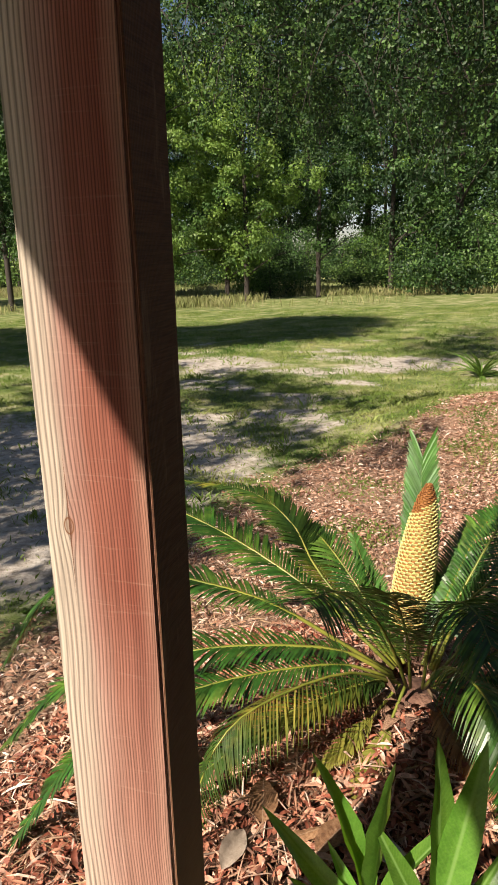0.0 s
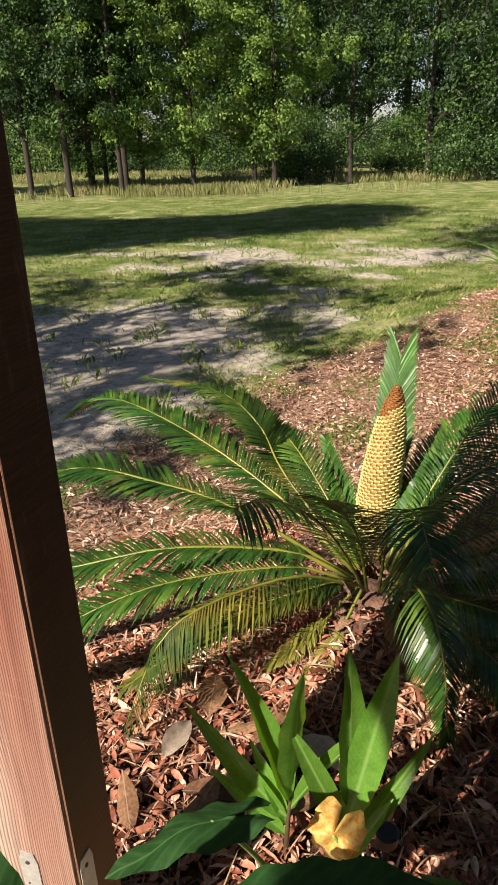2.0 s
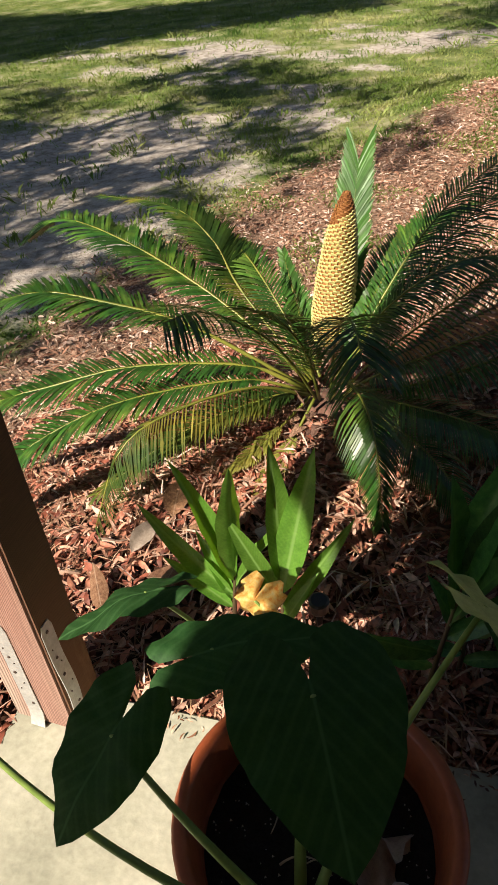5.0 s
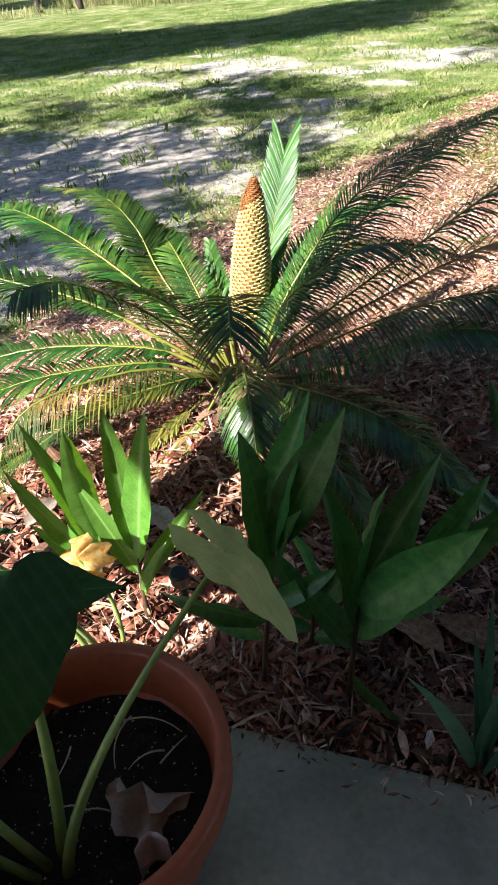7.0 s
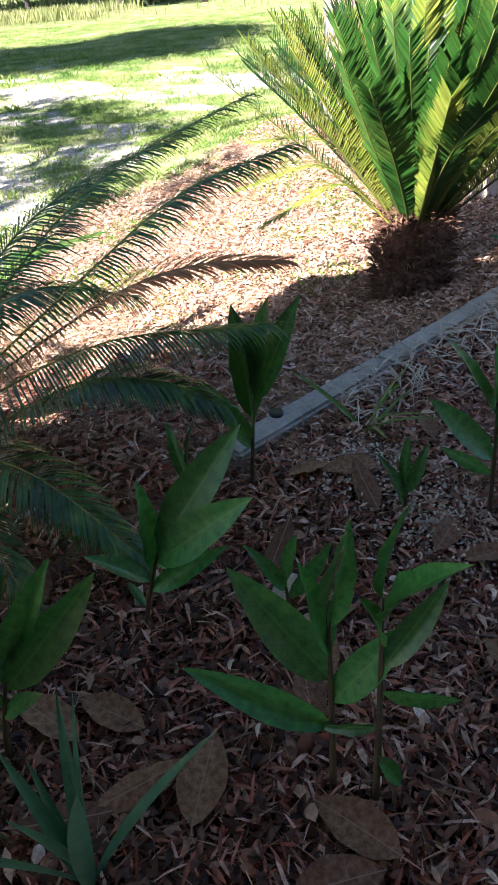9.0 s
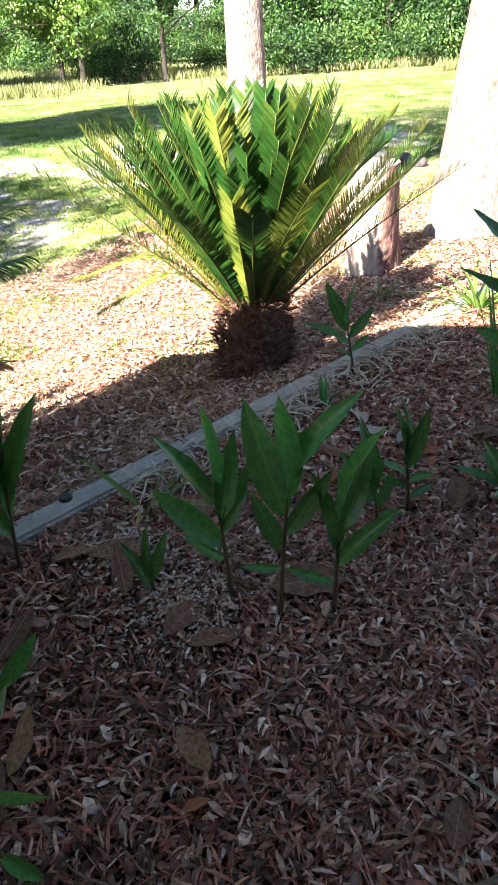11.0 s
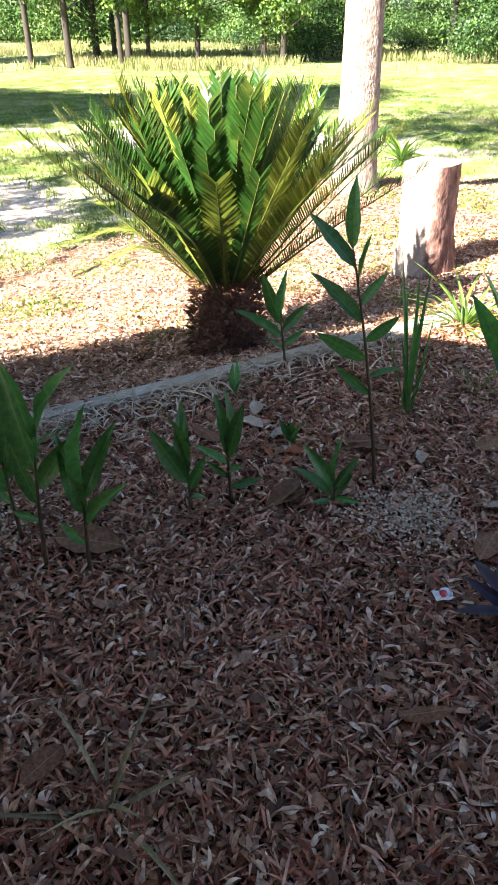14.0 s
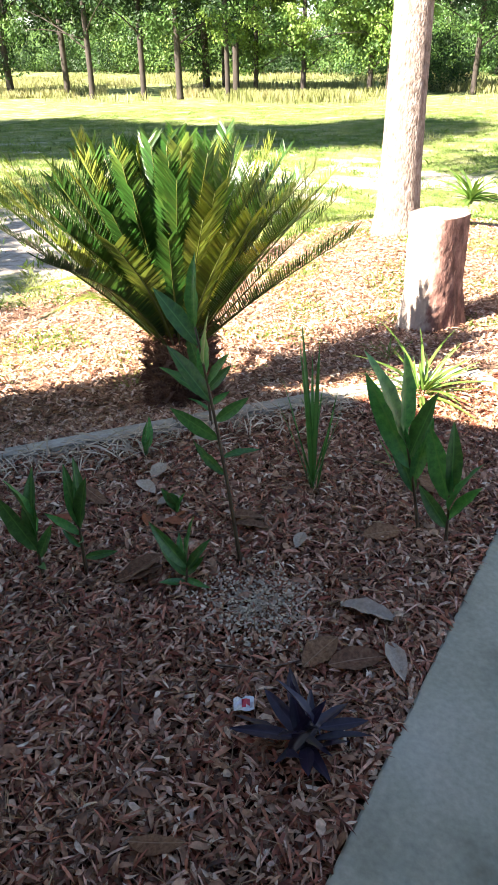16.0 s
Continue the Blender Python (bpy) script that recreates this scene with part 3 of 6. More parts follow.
def porch_post():
    t = thing("porch_post", (0.291, 0.926, 0.035), "red-stained wooden porch post with pale worn edges on the slab corner", "post", turn=-3.8)
    bm = box_bm(-0.081, 0.081, -0.0545, 0.066, 0.0, 2.46, 0.006)
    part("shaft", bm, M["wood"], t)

    def bracket(m, bulge):
        v, f = [], []
        for k in range(19):
            u = k / 18
            z = 0.004 + 0.36 * u
            w = 0.0185 - (0.006 if k == 18 else 0.0)
            y = -bulge * math.sin(math.pi * min(1, u / 0.75)) ** 2 - 0.0025 - (0.012 * (1 - u / 0.08) if u < 0.08 else 0)
            v += [(-w, y, z), (w, y, z), (w, y + 0.0022, z), (-w, y + 0.0022, z)]
        for k in range(18):
            for q in range(4):
                f.append((4 * k + q, 4 * k + (q + 1) % 4, 4 * k + 4 + (q + 1) % 4, 4 * k + 4 + q))
        f += [(3, 2, 1, 0), (72, 73, 74, 75)]
        b = put("bracket", mesh_from("bracket", v, f, M["steel"]), t, m, "pale galvanised steel post bracket")
        for i, (sx, sz, r) in enumerate(((-0.006, 0.03, 0.0042), (0.006, 0.085, 0.0042), (-0.007, 0.14, 0.002), (0.007, 0.165, 0.002), (-0.005, 0.2, 0.0048), (0.004, 0.235, 0.002), (-0.003, 0.255, 0.004), (-0.007, 0.285, 0.002), (-0.002, 0.34, 0.0048))):
            u = (sz - 0.004) / 0.36
            s = bmesh.new()
            bmesh.ops.create_cone(s, cap_ends=True, segments=8, radius1=r, radius2=r * 0.75, depth=0.003)
            part("screw", s, M["rust"], b, m=pose(sx, -0.003 - bulge * math.sin(math.pi * min(1, u / 0.75)) ** 2, sz, 90, 0, 0))

    bracket(pose(-0.014, -0.0545, 0), 0.001)
    bracket(pose(0.081, -0.028, 0, 0, 0, 90), 0.008)


porch_post()


# ---- sago palms ----
def along(pts, t):
    """The place and the heading at share t of a smooth curve through the points."""
    n = len(pts) - 1
    k = min(n - 1, int(t * n))
    u = t * n - k
    p1, p2 = pts[k], pts[k + 1]
    p0 = pts[k - 1] if k else p1 * 2 - p2
    p3 = pts[k + 2] if k + 2 <= n else p2 * 2 - p1
    a, b, c = (p2 - p0) * 0.5, p0 - p1 * 2.5 + p2 * 2 - p3 * 0.5, (p3 - p0) * 0.5 + (p1 - p2) * 1.5
    return p1 + a * u + b * u * u + c * u ** 3, (a + b * 2 * u + c * 3 * u * u).normalized()


def frond(parent, pts, n=96, reach=0.15, width=0.0085, vee=0.22, droop=0.4, mat="frond", stem="rachis", bare=0.16, thick=0.006, label="", spread=(66, 36), taper=0.6, uneven=0.12):
    """One feather frond along a curve through the points (relative to its palm): a rachis and two ranks of narrow, recurved leaflets."""
    pts = [Vector(p) for p in pts]
    rng = random.Random(int((pts[0].x * 31 + pts[-1].x * 71 + pts[-1].y * 113 + pts[-1].z * 57) * 1000))
    verts, faces = [], []
    up = Vector((0, 0, 1))
    for i in range(n):
        t = bare + (1 - bare) * (i + 0.5) / n
        p, d = along(pts, t)
        s = d.cross(up)
        s = s.normalized() if s.length > 0.05 else Vector((1, 0, 0))
        nn = s.cross(d).normalized()
        u = (t - bare) / (1 - bare)
        l = reach * min(1.0, 0.3 + u * 3.0) * (1.0 - taper * max(0, u - 0.5) / 0.5)
        ang = radians(spread[0] - spread[1] * u)
        for sg in (-1, 1):
            if rng.random() < 0.03:
                continue
            w = rng.uniform(-uneven, uneven)
            v = vee + w
            dr = (d * math.cos(ang + w * 0.5) + (s * sg * math.cos(v) + nn * math.sin(v)) * math.sin(ang)).normalized()
            k = l * rng.uniform(0.86, 1.06)
            wd = dr.cross(nn + s * sg * rng.uniform(-0.1, 0.6)).normalized() * width * 0.5
            fall = nn * -0.5 - up * 0.5
            q = len(verts)
            m1, m2 = p + dr * k * 0.36 + fall * droop * k * 0.05, p + dr * k * 0.72 + fall * droop * k * 0.28
            e = p + dr * k * 0.98 + fall * droop * k * 0.62
            verts += [p - wd * 0.6, p + wd * 0.6, m1 + wd, m1 - wd, m2 + wd * 0.8, m2 - wd * 0.8, e]
            faces += [(q, q + 1, q + 2, q + 3), (q + 3, q + 2, q + 4, q + 5), (q + 5, q + 4, q + 6)]
    f = put("frond", mesh_from("frond", verts, faces, M[mat]), parent, label=label)
    path = [along(pts, i / 13)[0] for i in range(14)]
    v, fc = tube(path, [thick * (1 - 0.8 * i / 13) for i in range(14)], 5)
    put("rachis", mesh_from("rachis", v, fc, M[stem], smooth=True), f)
    return f


def leaf_bases(parent, count, r, z0, z1, size, rng, mat="fibre"):
    """Old pointed leaf bases round a palm trunk."""
    v = [(-0.5, 0, 0), (0.5, 0, 0), (0.42, 0.25, 0.45), (-0.42, 0.25, 0.45), (0.12, 0.75, 1.1), (-0.12, 0.75, 1.1), (0, 0.1, 0.5)]
    f = [(0, 1, 2, 3), (3, 2, 4, 5), (1, 0, 6), (2, 1, 6), (0, 3, 6), (4, 2, 6), (3, 5, 6), (5, 4, 6)]
    me = mesh_from("leaf_base", v, f, M[mat])
    for i in range(count):
        w = i * 2.39996
        z = z0 + (z1 - z0) * i / count
        k = size * rng.uniform(0.7, 1.25)
        rr = (r + 0.05 * (z1 - z) / z1) * rng.uniform(0.95, 1.08)
        m = pose(math.cos(w) * rr, math.sin(w) * rr, z, rng.uniform(-65, 15), rng.uniform(-25, 25), math.degrees(w) - 90) @ Matrix.Diagonal((k * 0.75, k, k, 1))
        put("leaf_base", me, parent, m)


def trunk_mesh(r0, r1, h, mat, seed=0.0, sides=20, rows=10, rough=0.05):
    v, f = [], []
    for j in range(rows + 1):
        t = j / rows
        for k in range(sides):
            w = 2 * math.pi * k / sides
            r = (r0 + (r1 - r0) * t) * (1 + rough * noise.noise((math.cos(w) * 2 + seed, math.sin(w) * 2, t * 6)))
            v.append((math.cos(w) * r, math.sin(w) * r, h * t))
    for j in range(rows):
        for k in range(sides):
            f.append((j * sides + k, j * sides + (k + 1) % sides, (j + 1) * sides + (k + 1) % sides, (j + 1) * sides + k))
    f.append(tuple(rows * sides + k for k in range(sides)))
    return mesh_from("trunk", v, f, mat, smooth=True)


def low_sago():
    o = Vector((0.74, 2.1, 0.05))
    t = thing("sago_palm", o, "low sago palm with arching green fronds and an upright cream cone", "palm")
    rng = random.Random(3)
    put("trunk", trunk_mesh(0.12, 0.07, 0.09, M["rust_base"], 2.0, rough=0.25), t)
    leaf_bases(t, 110, 0.11, 0.0, 0.13, 0.045, rng, "rust_base")

    def fr(az, *profile, start=(0.07, 0.14), **kw):
        """A frond that heads az degrees from x, through points given by their reach and height."""
        c, q = math.cos(radians(az)), math.sin(radians(az))
        frond(t, [(c * r, q * r, z) for r, z in (start, *profile)], **kw)

    # fronds in the sun
    fr(158, (0.39, 0.34), (0.8, 0.48), (1.18, 0.52), (1.44, 0.39), reach=0.175, n=126, thick=0.008, width=0.0105, uneven=0.16)
    fr(147, (0.4, 0.37), (0.53, 0.52), (0.76, 0.59), (1.24, 0.53), reach=0.14, n=100, mat="frond_half")
    fr(139, (0.36, 0.34), (0.52, 0.46), (0.7, 0.46), (0.82, 0.4), reach=0.12, n=80, mat="frond_half")
    fr(184, (0.44, 0.36), (0.72, 0.44), (0.96, 0.47), (1.21, 0.37), (1.4, 0.1), reach=0.165, n=130, thick=0.008, width=0.0105, uneven=0.16)
    fr(196, (0.26, 0.25), (0.62, 0.28), (0.9, 0.23), (1.12, 0.17), (1.3, -0.01), reach=0.165, n=126, thick=0.008, width=0.0105, uneven=0.16)
    fr(207, (0.27, 0.23), (0.62, 0.24), (0.87, 0.18), (1.08, 0.06), (1.27, -0.18), reach=0.16, n=122, width=0.0105, uneven=0.16)
    fr(217, (0.2, 0.17), (0.5, 0.14), (0.82, 0.0), reach=0.13, n=81, mat="frond_half")
    fr(228, (0.3, 0.27), (0.59, 0.3), (0.75, 0.24), (0.87, 0.02), reach=0.135, width=0.005, droop=0.9, vee=-0.35, n=76, mat="frond_half")
    # arching towards the porch, mostly in shade
    fr(250, (0.2, 0.34), (0.36, 0.53), (0.58, 0.7), (0.72, 0.74), reach=0.21, width=0.006, droop=0.5, vee=0.1, n=84, bare=0.2, spread=(74, 30), taper=0.25)
    fr(260, (0.18, 0.38), (0.36, 0.58), (0.5, 0.68), reach=0.16, width=0.006, droop=0.5, vee=0.2, n=70, bare=0.2, spread=(72, 30), taper=0.25)
    fr(290, (0.12, 0.36), (0.25, 0.53), (0.38, 0.58), (0.48, 0.54), reach=0.18, width=0.006, droop=0.6, vee=0.1, n=70, bare=0.2, spread=(74, 30), taper=0.25)
    fr(294, (0.2, 0.3), (0.4, 0.35), (0.52, 0.28), (0.6, 0.08), reach=0.13, width=0.0058, droop=0.9, vee=-0.1, n=86)
    fr(304, (0.16, 0.1), (0.3, 0.06), (0.42, -0.02), reach=0.1, droop=0.8, mat="frond_dead", stem="rachis_old", n=44)
    fr(-28, (0.3, 0.2), (0.62, 0.22), (0.95, 0.1), reach=0.18, width=0.0065, droop=0.7, n=110)
    fr(-44, (0.28, 0.18), (0.52, 0.16), (0.8, 0.0), reach=0.14, width=0.006, droop=0.8, n=90)
    # towards the second palm
    fr(37, (0.18, 0.32), (0.43, 0.56), (0.76, 0.78), (1.24, 0.92), reach=0.185, width=0.0068, droop=1.0, n=118)
    fr(46, (0.18, 0.34), (0.42, 0.6), (0.72, 0.74), (1.1, 0.8), reach=0.185, width=0.0068, droop=1.0, n=104)
    fr(14, (0.2, 0.28), (0.62, 0.6), (0.9, 0.79), (1.18, 0.88), reach=0.185, width=0.0068, droop=1.0, n=118)
    fr(22, (0.15, 0.36), (0.34, 0.51), (0.52, 0.54), (0.74, 0.47), reach=0.185, width=0.0068, droop=1.0, n=81)
    fr(1, (0.25, 0.3), (0.68, 0.58), (0.92, 0.67), (1.14, 0.68), reach=0.16, n=104, mat="frond_dead", stem="rachis_old")
    fr(-6, (0.25, 0.27), (0.68, 0.5), (1.12, 0.58), reach=0.185, width=0.0068, droop=1.0, n=104)
    fr(-11, (0.3, 0.22), (0.62, 0.41), (0.85, 0.45), (1.02, 0.4), reach=0.16, droop=0.7, n=96)
    fr(62, (0.2, 0.32), (0.5, 0.5), (0.9, 0.48), reach=0.14)
    # behind the cone
    fr(89, (0.28, 0.27), (0.48, 0.48), (0.64, 0.68), start=(0.12, 0.14), reach=0.15, width=0.0105, vee=0.45, droop=0.05, mat="frond_young", n=84, bare=0.3, spread=(42, 18), taper=0.0, uneven=0.06)
    fr(118, (0.28, 0.25), (0.5, 0.42), reach=0.1, vee=0.5, mat="frond_young", n=44)
    fr(70, (0.28, 0.24), (0.5, 0.4), reach=0.1, vee=0.5, mat="frond_young", n=44)
    fr(136, (0.25, 0.32), (0.5, 0.46), (0.7, 0.42), reach=0.12, n=59)
    # small withered fronds on the litter
    fr(230, (0.25, 0.05), (0.42, 0.0), reach=0.06, mat="frond_yellow", n=33, bare=0.35)
    fr(246, (0.24, 0.03), (0.42, -0.02), reach=0.06, mat="frond_yellow", n=33, bare=0.35)
    fr(200, (0.35, 0.12), (0.65, 0.0), reach=0.1, mat="frond_dead", stem="rachis_old", n=44)

    # the cone, with its spiral of scales
    h = 0.55
    v, f = [], []
    prof = [(0.0, 0.055), (0.08, 0.068), (0.25, 0.073), (0.5, 0.068), (0.75, 0.05), (0.9, 0.03), (1.0, 0.006)]
    cone = bmesh.new()
    rings = []
    for u, r in prof:
        rings.append([cone.verts.new((math.cos(k * math.pi / 7) * r * 0.9, math.sin(k * math.pi / 7) * r * 0.9, u * h)) for k in range(14)])
    for p, q in zip(rings, rings[1:]):
        for k in range(14):
            cone.faces.new((p[k], p[(k + 1) % 14], q[(k + 1) % 14], q[k]))
    cm = Matrix.Translation((-0.03, 0.22, 0.17)) @ Euler((radians(-1), radians(6), 0)).to_matrix().to_4x4()
    core = part("cone", cone, M["cone_rust"], t, "cream cone shading to rusty brown at its tip", cm)
    sv = [(-0.5, 0, 0), (0.5, 0, 0), (0.55, 0.5, 0.35), (-0.55, 0.5, 0.35), (0, 0.85, 0.75), (0.4, 0.1, 0.65), (-0.4, 0.1, 0.65)]
    sf = [(0, 1, 2, 3), (3, 2, 4), (2, 1, 5), (4, 2, 5), (3, 4, 6), (0, 3, 6), (4, 5, 6), (1, 0, 6, 5)]
    cream, rust = mesh_from("scale", sv, sf, M["cone_cream"]), mesh_from("scale", sv, sf, M["cone_rust"])
    count = 760
    for i in range(count):
        u = (i + 0.5) / count
        u = 0.02 + 0.97 * (u * 0.86 + 0.14 * u * u)
        r = float(np.interp(u, [p[0] for p in prof], [p[1] for p in prof]))
        w = i * 2.39996
        k = 0.0185 * (0.45 + 0.55 * min(1, r / 0.06))
        tip = u > 0.84 + 0.06 * math.sin(w + 2.0)
        m = pose(math.cos(w) * r * 0.9, math.sin(w) * r * 0.9, u * h, rng.uniform(-8, 8), 0, math.degrees(w) - 90) @ Matrix.Diagonal((k * 1.15, k * 0.5, k * 0.8, 1))
        put("scale", rust if tip else cream, core, m)
    # pale fibres at the foot of the cone
    v, f = [], []
    for i in range(420):
        w = rng.uniform(0, 6.283)
        p = Vector((-0.03 + math.cos(w) * 0.07, 0.22 + math.sin(w) * 0.07, 0.04 + rng.uniform(0, 0.15)))
        d = Vector((math.cos(w) * 0.5, math.sin(w) * 0.5, 1.0)).normalized() * rng.uniform(0.05, 0.11)
        s = Vector((-math.sin(w), math.cos(w), 0)) * 0.006
        q = len(v)
        v += [p - s, p + s, p + d]
        f.append((q, q + 1, q + 2))
    put("fibre_collar", mesh_from("fibre_collar", v, f, M["chip_tan"]), t, label="tan fibres round the foot of the cone")


low_sago()


def upright_sago():
    o = Vector((2.4, 3.96, -0.26))
    t = thing("sago_palm", o, "upright vase-shaped sago palm on a shaggy brown trunk", "palm")
    rng = random.Random(11)
    put("trunk", trunk_mesh(0.17, 0.12, 0.62, M["fibre"], 5.0, rough=0.15), t)
    leaf_bases(t, 300, 0.15, 0.0, 0.56, 0.046, rng)
    v, f = [], []
    for i in range(2600):
        w, z = rng.uniform(0, 6.283), rng.uniform(0.02, 0.6)
        r = 0.17 - 0.04 * z + rng.uniform(-0.02, 0.025)
        p = Vector((math.cos(w) * r, math.sin(w) * r, z))
        d = Vector((math.cos(w + rng.gauss(0, 0.8)), math.sin(w + rng.gauss(0, 0.8)), rng.gauss(0.1, 0.9))).normalized() * rng.uniform(0.03, 0.085)
        side = Vector((-math.sin(w), math.cos(w), rng.uniform(-0.5, 0.5))) * 0.0035
        q = len(v)
        v += [p - side, p + side, p + d * 0.6 + Vector((0, 0, 0.006)), p + d]
        f += [(q, q + 1, q + 2), (q, q + 2, q + 3)]
    put("shag", mesh_from("shag", v, f, M["fibre"]), t, label="reddish brown fibres bristling from the trunk")
    n = 128
    for i in range(n):
        u = i / n
        w = i * 2.39996 + rng.uniform(-0.25, 0.25)
        el = radians(86 - 44 * u ** 0.85 + rng.uniform(-6, 5))
        ln = rng.uniform(0.83, 0.98) * (0.96 + 0.28 * u)
        h = Vector((math.cos(w), math.sin(w), 0))
        a = h * 0.07 + Vector((0, 0, 0.52 - 0.12 * u))
        bend = radians(rng.uniform(-4, 8) + 3 * u)
        pts = [a]
        for k in range(3):
            e = el + bend * (1 - k)
            pts.append(pts[-1] + (h * math.cos(e) + Vector((0, 0, math.sin(e)))) * ln / 3)
        lit = rng.random()
        frond(t, pts, n=74, reach=rng.uniform(0.115, 0.14), width=0.0085, vee=rng.uniform(0.35, 0.7), droop=0.05,
              mat="frond_lit" if lit > 0.3 else "frond_sunlit" if lit > 0.06 else "frond_half", bare=0.14, thick=0.007, stem="rachis_dark",
              spread=(58, 16), taper=0.3, uneven=0.1)
    # low fronds that hang out over the litter
    for az, profile in ((190, ((0.45, 0.74), (0.88, 0.66))), (168, ((0.42, 0.8), (0.84, 0.8))), (202, ((0.4, 0.68), (0.78, 0.54)))):
        c, q = math.cos(radians(az)), math.sin(radians(az))
        frond(t, [(c * r, q * r, z) for r, z in ((0.1, 0.42), *profile)], n=66, reach=0.12, width=0.0075, vee=0.3, droop=0.4, mat="frond_sunlit", bare=0.2)


upright_sago()


# ---- leaves ----
def blade_mesh(name, width, mat, fold=0.25, sag=0.25, wave=0.0, n=9, widest=0.42, twist=0.0):
    """A lance-shaped leaf of length 1 along x, keeled along its midrib."""
    v, f = [], []
    for i in range(n + 1):
        u = i / n
        w = width * (math.sin(math.pi * u ** (math.log(0.5) / math.log(widest))) ** 0.8 if 0 < u < 1 else 0.02)
        z = -sag * u * u
        wob = wave * math.sin(u * 19)
        tw = twist * u
        for s in (-1, -0.5, 0, 0.5, 1):
            dy, dz = s * w * 0.5, abs(s) * w * 0.5 * fold * 1.6 + wob * s * w
            v.append((u, dy * math.cos(tw) - dz * math.sin(tw), z + dz * math.cos(tw) + dy * math.sin(tw)))
    for i in range(n):
        for k in range(4):
            q = i * 5 + k
            f.append((q, q + 5, q + 6, q + 1))
    return mesh_from(name, v, f, mat, smooth=True)


LEAF = {key: [blade_mesh("leaf", w * k, M[key], fo, sg, wv, twist=tw) for w, fo, sg, wv, tw in
              ((0.27, 0.25, 0.06, 0.05, 0.2), (0.24, 0.35, 0.14, 0.08, -0.35), (0.29, 0.2, 0.03, 0.06, 0.0), (0.23, 0.45, 0.2, 0.09, 0.4))]
        for key, k in (("ginger", 0.94), ("ginger_lit", 0.64), ("purple", 0.8))}


def aim(at, azimuth, rise, length, roll=0.0):
    return pose(*at) @ Matrix.Rotation(radians(azimuth), 4, "Z") @ Matrix.Rotation(radians(-rise), 4, "Y") @ Matrix.Rotation(radians(roll), 4, "X") @ Matrix.Scale(length, 4)


def ginger(x, y, cx, cz, tips, seed, key="ginger", label=""):
    """A ginger cane from (x, y) up to its crotch at (cx, cz), with leaves that reach out to the tips (x, z)."""
    rng = random.Random(seed)
    z = level(x, y)
    t = thing("ginger_plant", (x, y, z - 0.01), label or "leafy green ginger cane growing out of the bark litter", "plant", "ginger plants in the bed")
    a, c = Vector((0, 0, 0)), Vector((cx - x, 0.02, cz - z))
    b = Vector((c.x * 0.35, 0.0, c.z * 0.55))
    v, f = tube(bezier(a, b, c, 9), [0.0078 - 0.0045 * i / 8 for i in range(9)], 7)
    put("stem", mesh_from("stem", v, f, M["ginger_stem"], smooth=True), t)
    order = sorted(tips, key=lambda p: p[1])
    for i, (tx, tz) in enumerate(order):
        end = Vector((tx - x, rng.uniform(-0.07, 0.07), tz - z))
        u = min(1.0, max(0.3, min(0.42 + 0.58 * i / max(1, len(order) - 1), (end.z - 0.04) / max(0.05, c.z) + 0.1)))
        p = a * (1 - u) ** 2 + b * 2 * u * (1 - u) + c * u * u
        d = end - p
        put("leaf", LEAF[key][rng.randrange(4)], t,
            aim(p, math.degrees(math.atan2(d.y, d.x)), math.degrees(math.atan2(d.z, math.hypot(d.x, d.y))) + 4, max(0.1, d.length), math.copysign(rng.uniform(25, 80), d.x)))
    return t


LIT = "ginger shoots beside the flower pot with sunlight in their leaf colour"
TALL = "tall single ginger cane with long drooping leaves"
SMALL = "small young ginger shoot low in the bark litter"
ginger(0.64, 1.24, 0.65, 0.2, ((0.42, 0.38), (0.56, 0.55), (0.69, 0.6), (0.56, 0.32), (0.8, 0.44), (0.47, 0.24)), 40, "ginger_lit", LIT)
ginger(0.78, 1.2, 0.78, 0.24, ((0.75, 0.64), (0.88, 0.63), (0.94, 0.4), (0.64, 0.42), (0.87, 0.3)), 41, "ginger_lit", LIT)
ginger(1.12, 1.08, 1.17, 0.48, ((1.11, 0.73), (1.21, 0.79), (1.31, 0.79), (0.92, 0.3), (1.29, 0.42), (1.24, 0.64), (0.98, 0.2)), 42)
ginger(1.31, 1.1, 1.33, 0.38, ((1.37, 0.66), (1.46, 0.67), (1.54, 0.62), (1.26, 0.61), (1.47, 0.46), (1.2, 0.4), (1.42, 0.06)), 43)
ginger(1.2, 1.2, 1.21, 0.18, ((1.1, 0.34), (1.32, 0.36), (1.2, 0.44), (1.08, 0.16), (1.34, 0.14)), 44)
ginger(1.35, 1.22, 1.42, 0.32, ((1.42, 0.53), (1.55, 0.55), (1.62, 0.5), (1.5, 0.3), (1.3, 0.34), (1.28, 0.16)), 45)
ginger(1.56, 1.58, 1.62, 0.26, ((1.83, 0.57), (1.86, 0.47), (1.61, 0.46), (1.52, 0.1), (1.78, 0.27), (1.47, 0.3)), 46)
ginger(2.02, 1.21, 2.0, 0.54, ((1.84, 0.62), (1.76, 0.36), (2.02, 0.76), (1.95, 0.62), (2.05, 0.66), (2.14, 0.5)), 47)
ginger(2.1, 1.19, 2.08, 0.58, ((2.14, 0.76), (2.19, 0.58), (2.22, 0.35), (2.08, 0.78), (1.98, 0.24), (2.15, 0.05), (2.06, 0.64)), 48)
ginger(1.77, 2.13, 1.79, 0.36, ((1.72, 0.6), (1.76, 0.57), (1.85, 0.63), (1.93, 0.61), (1.66, 0.4)), 49)
ginger(1.62, 2.02, 1.6, 0.16, ((1.52, 0.27), (1.62, 0.32), (1.72, 0.28), (1.7, 0.14)), 50, "ginger", SMALL)
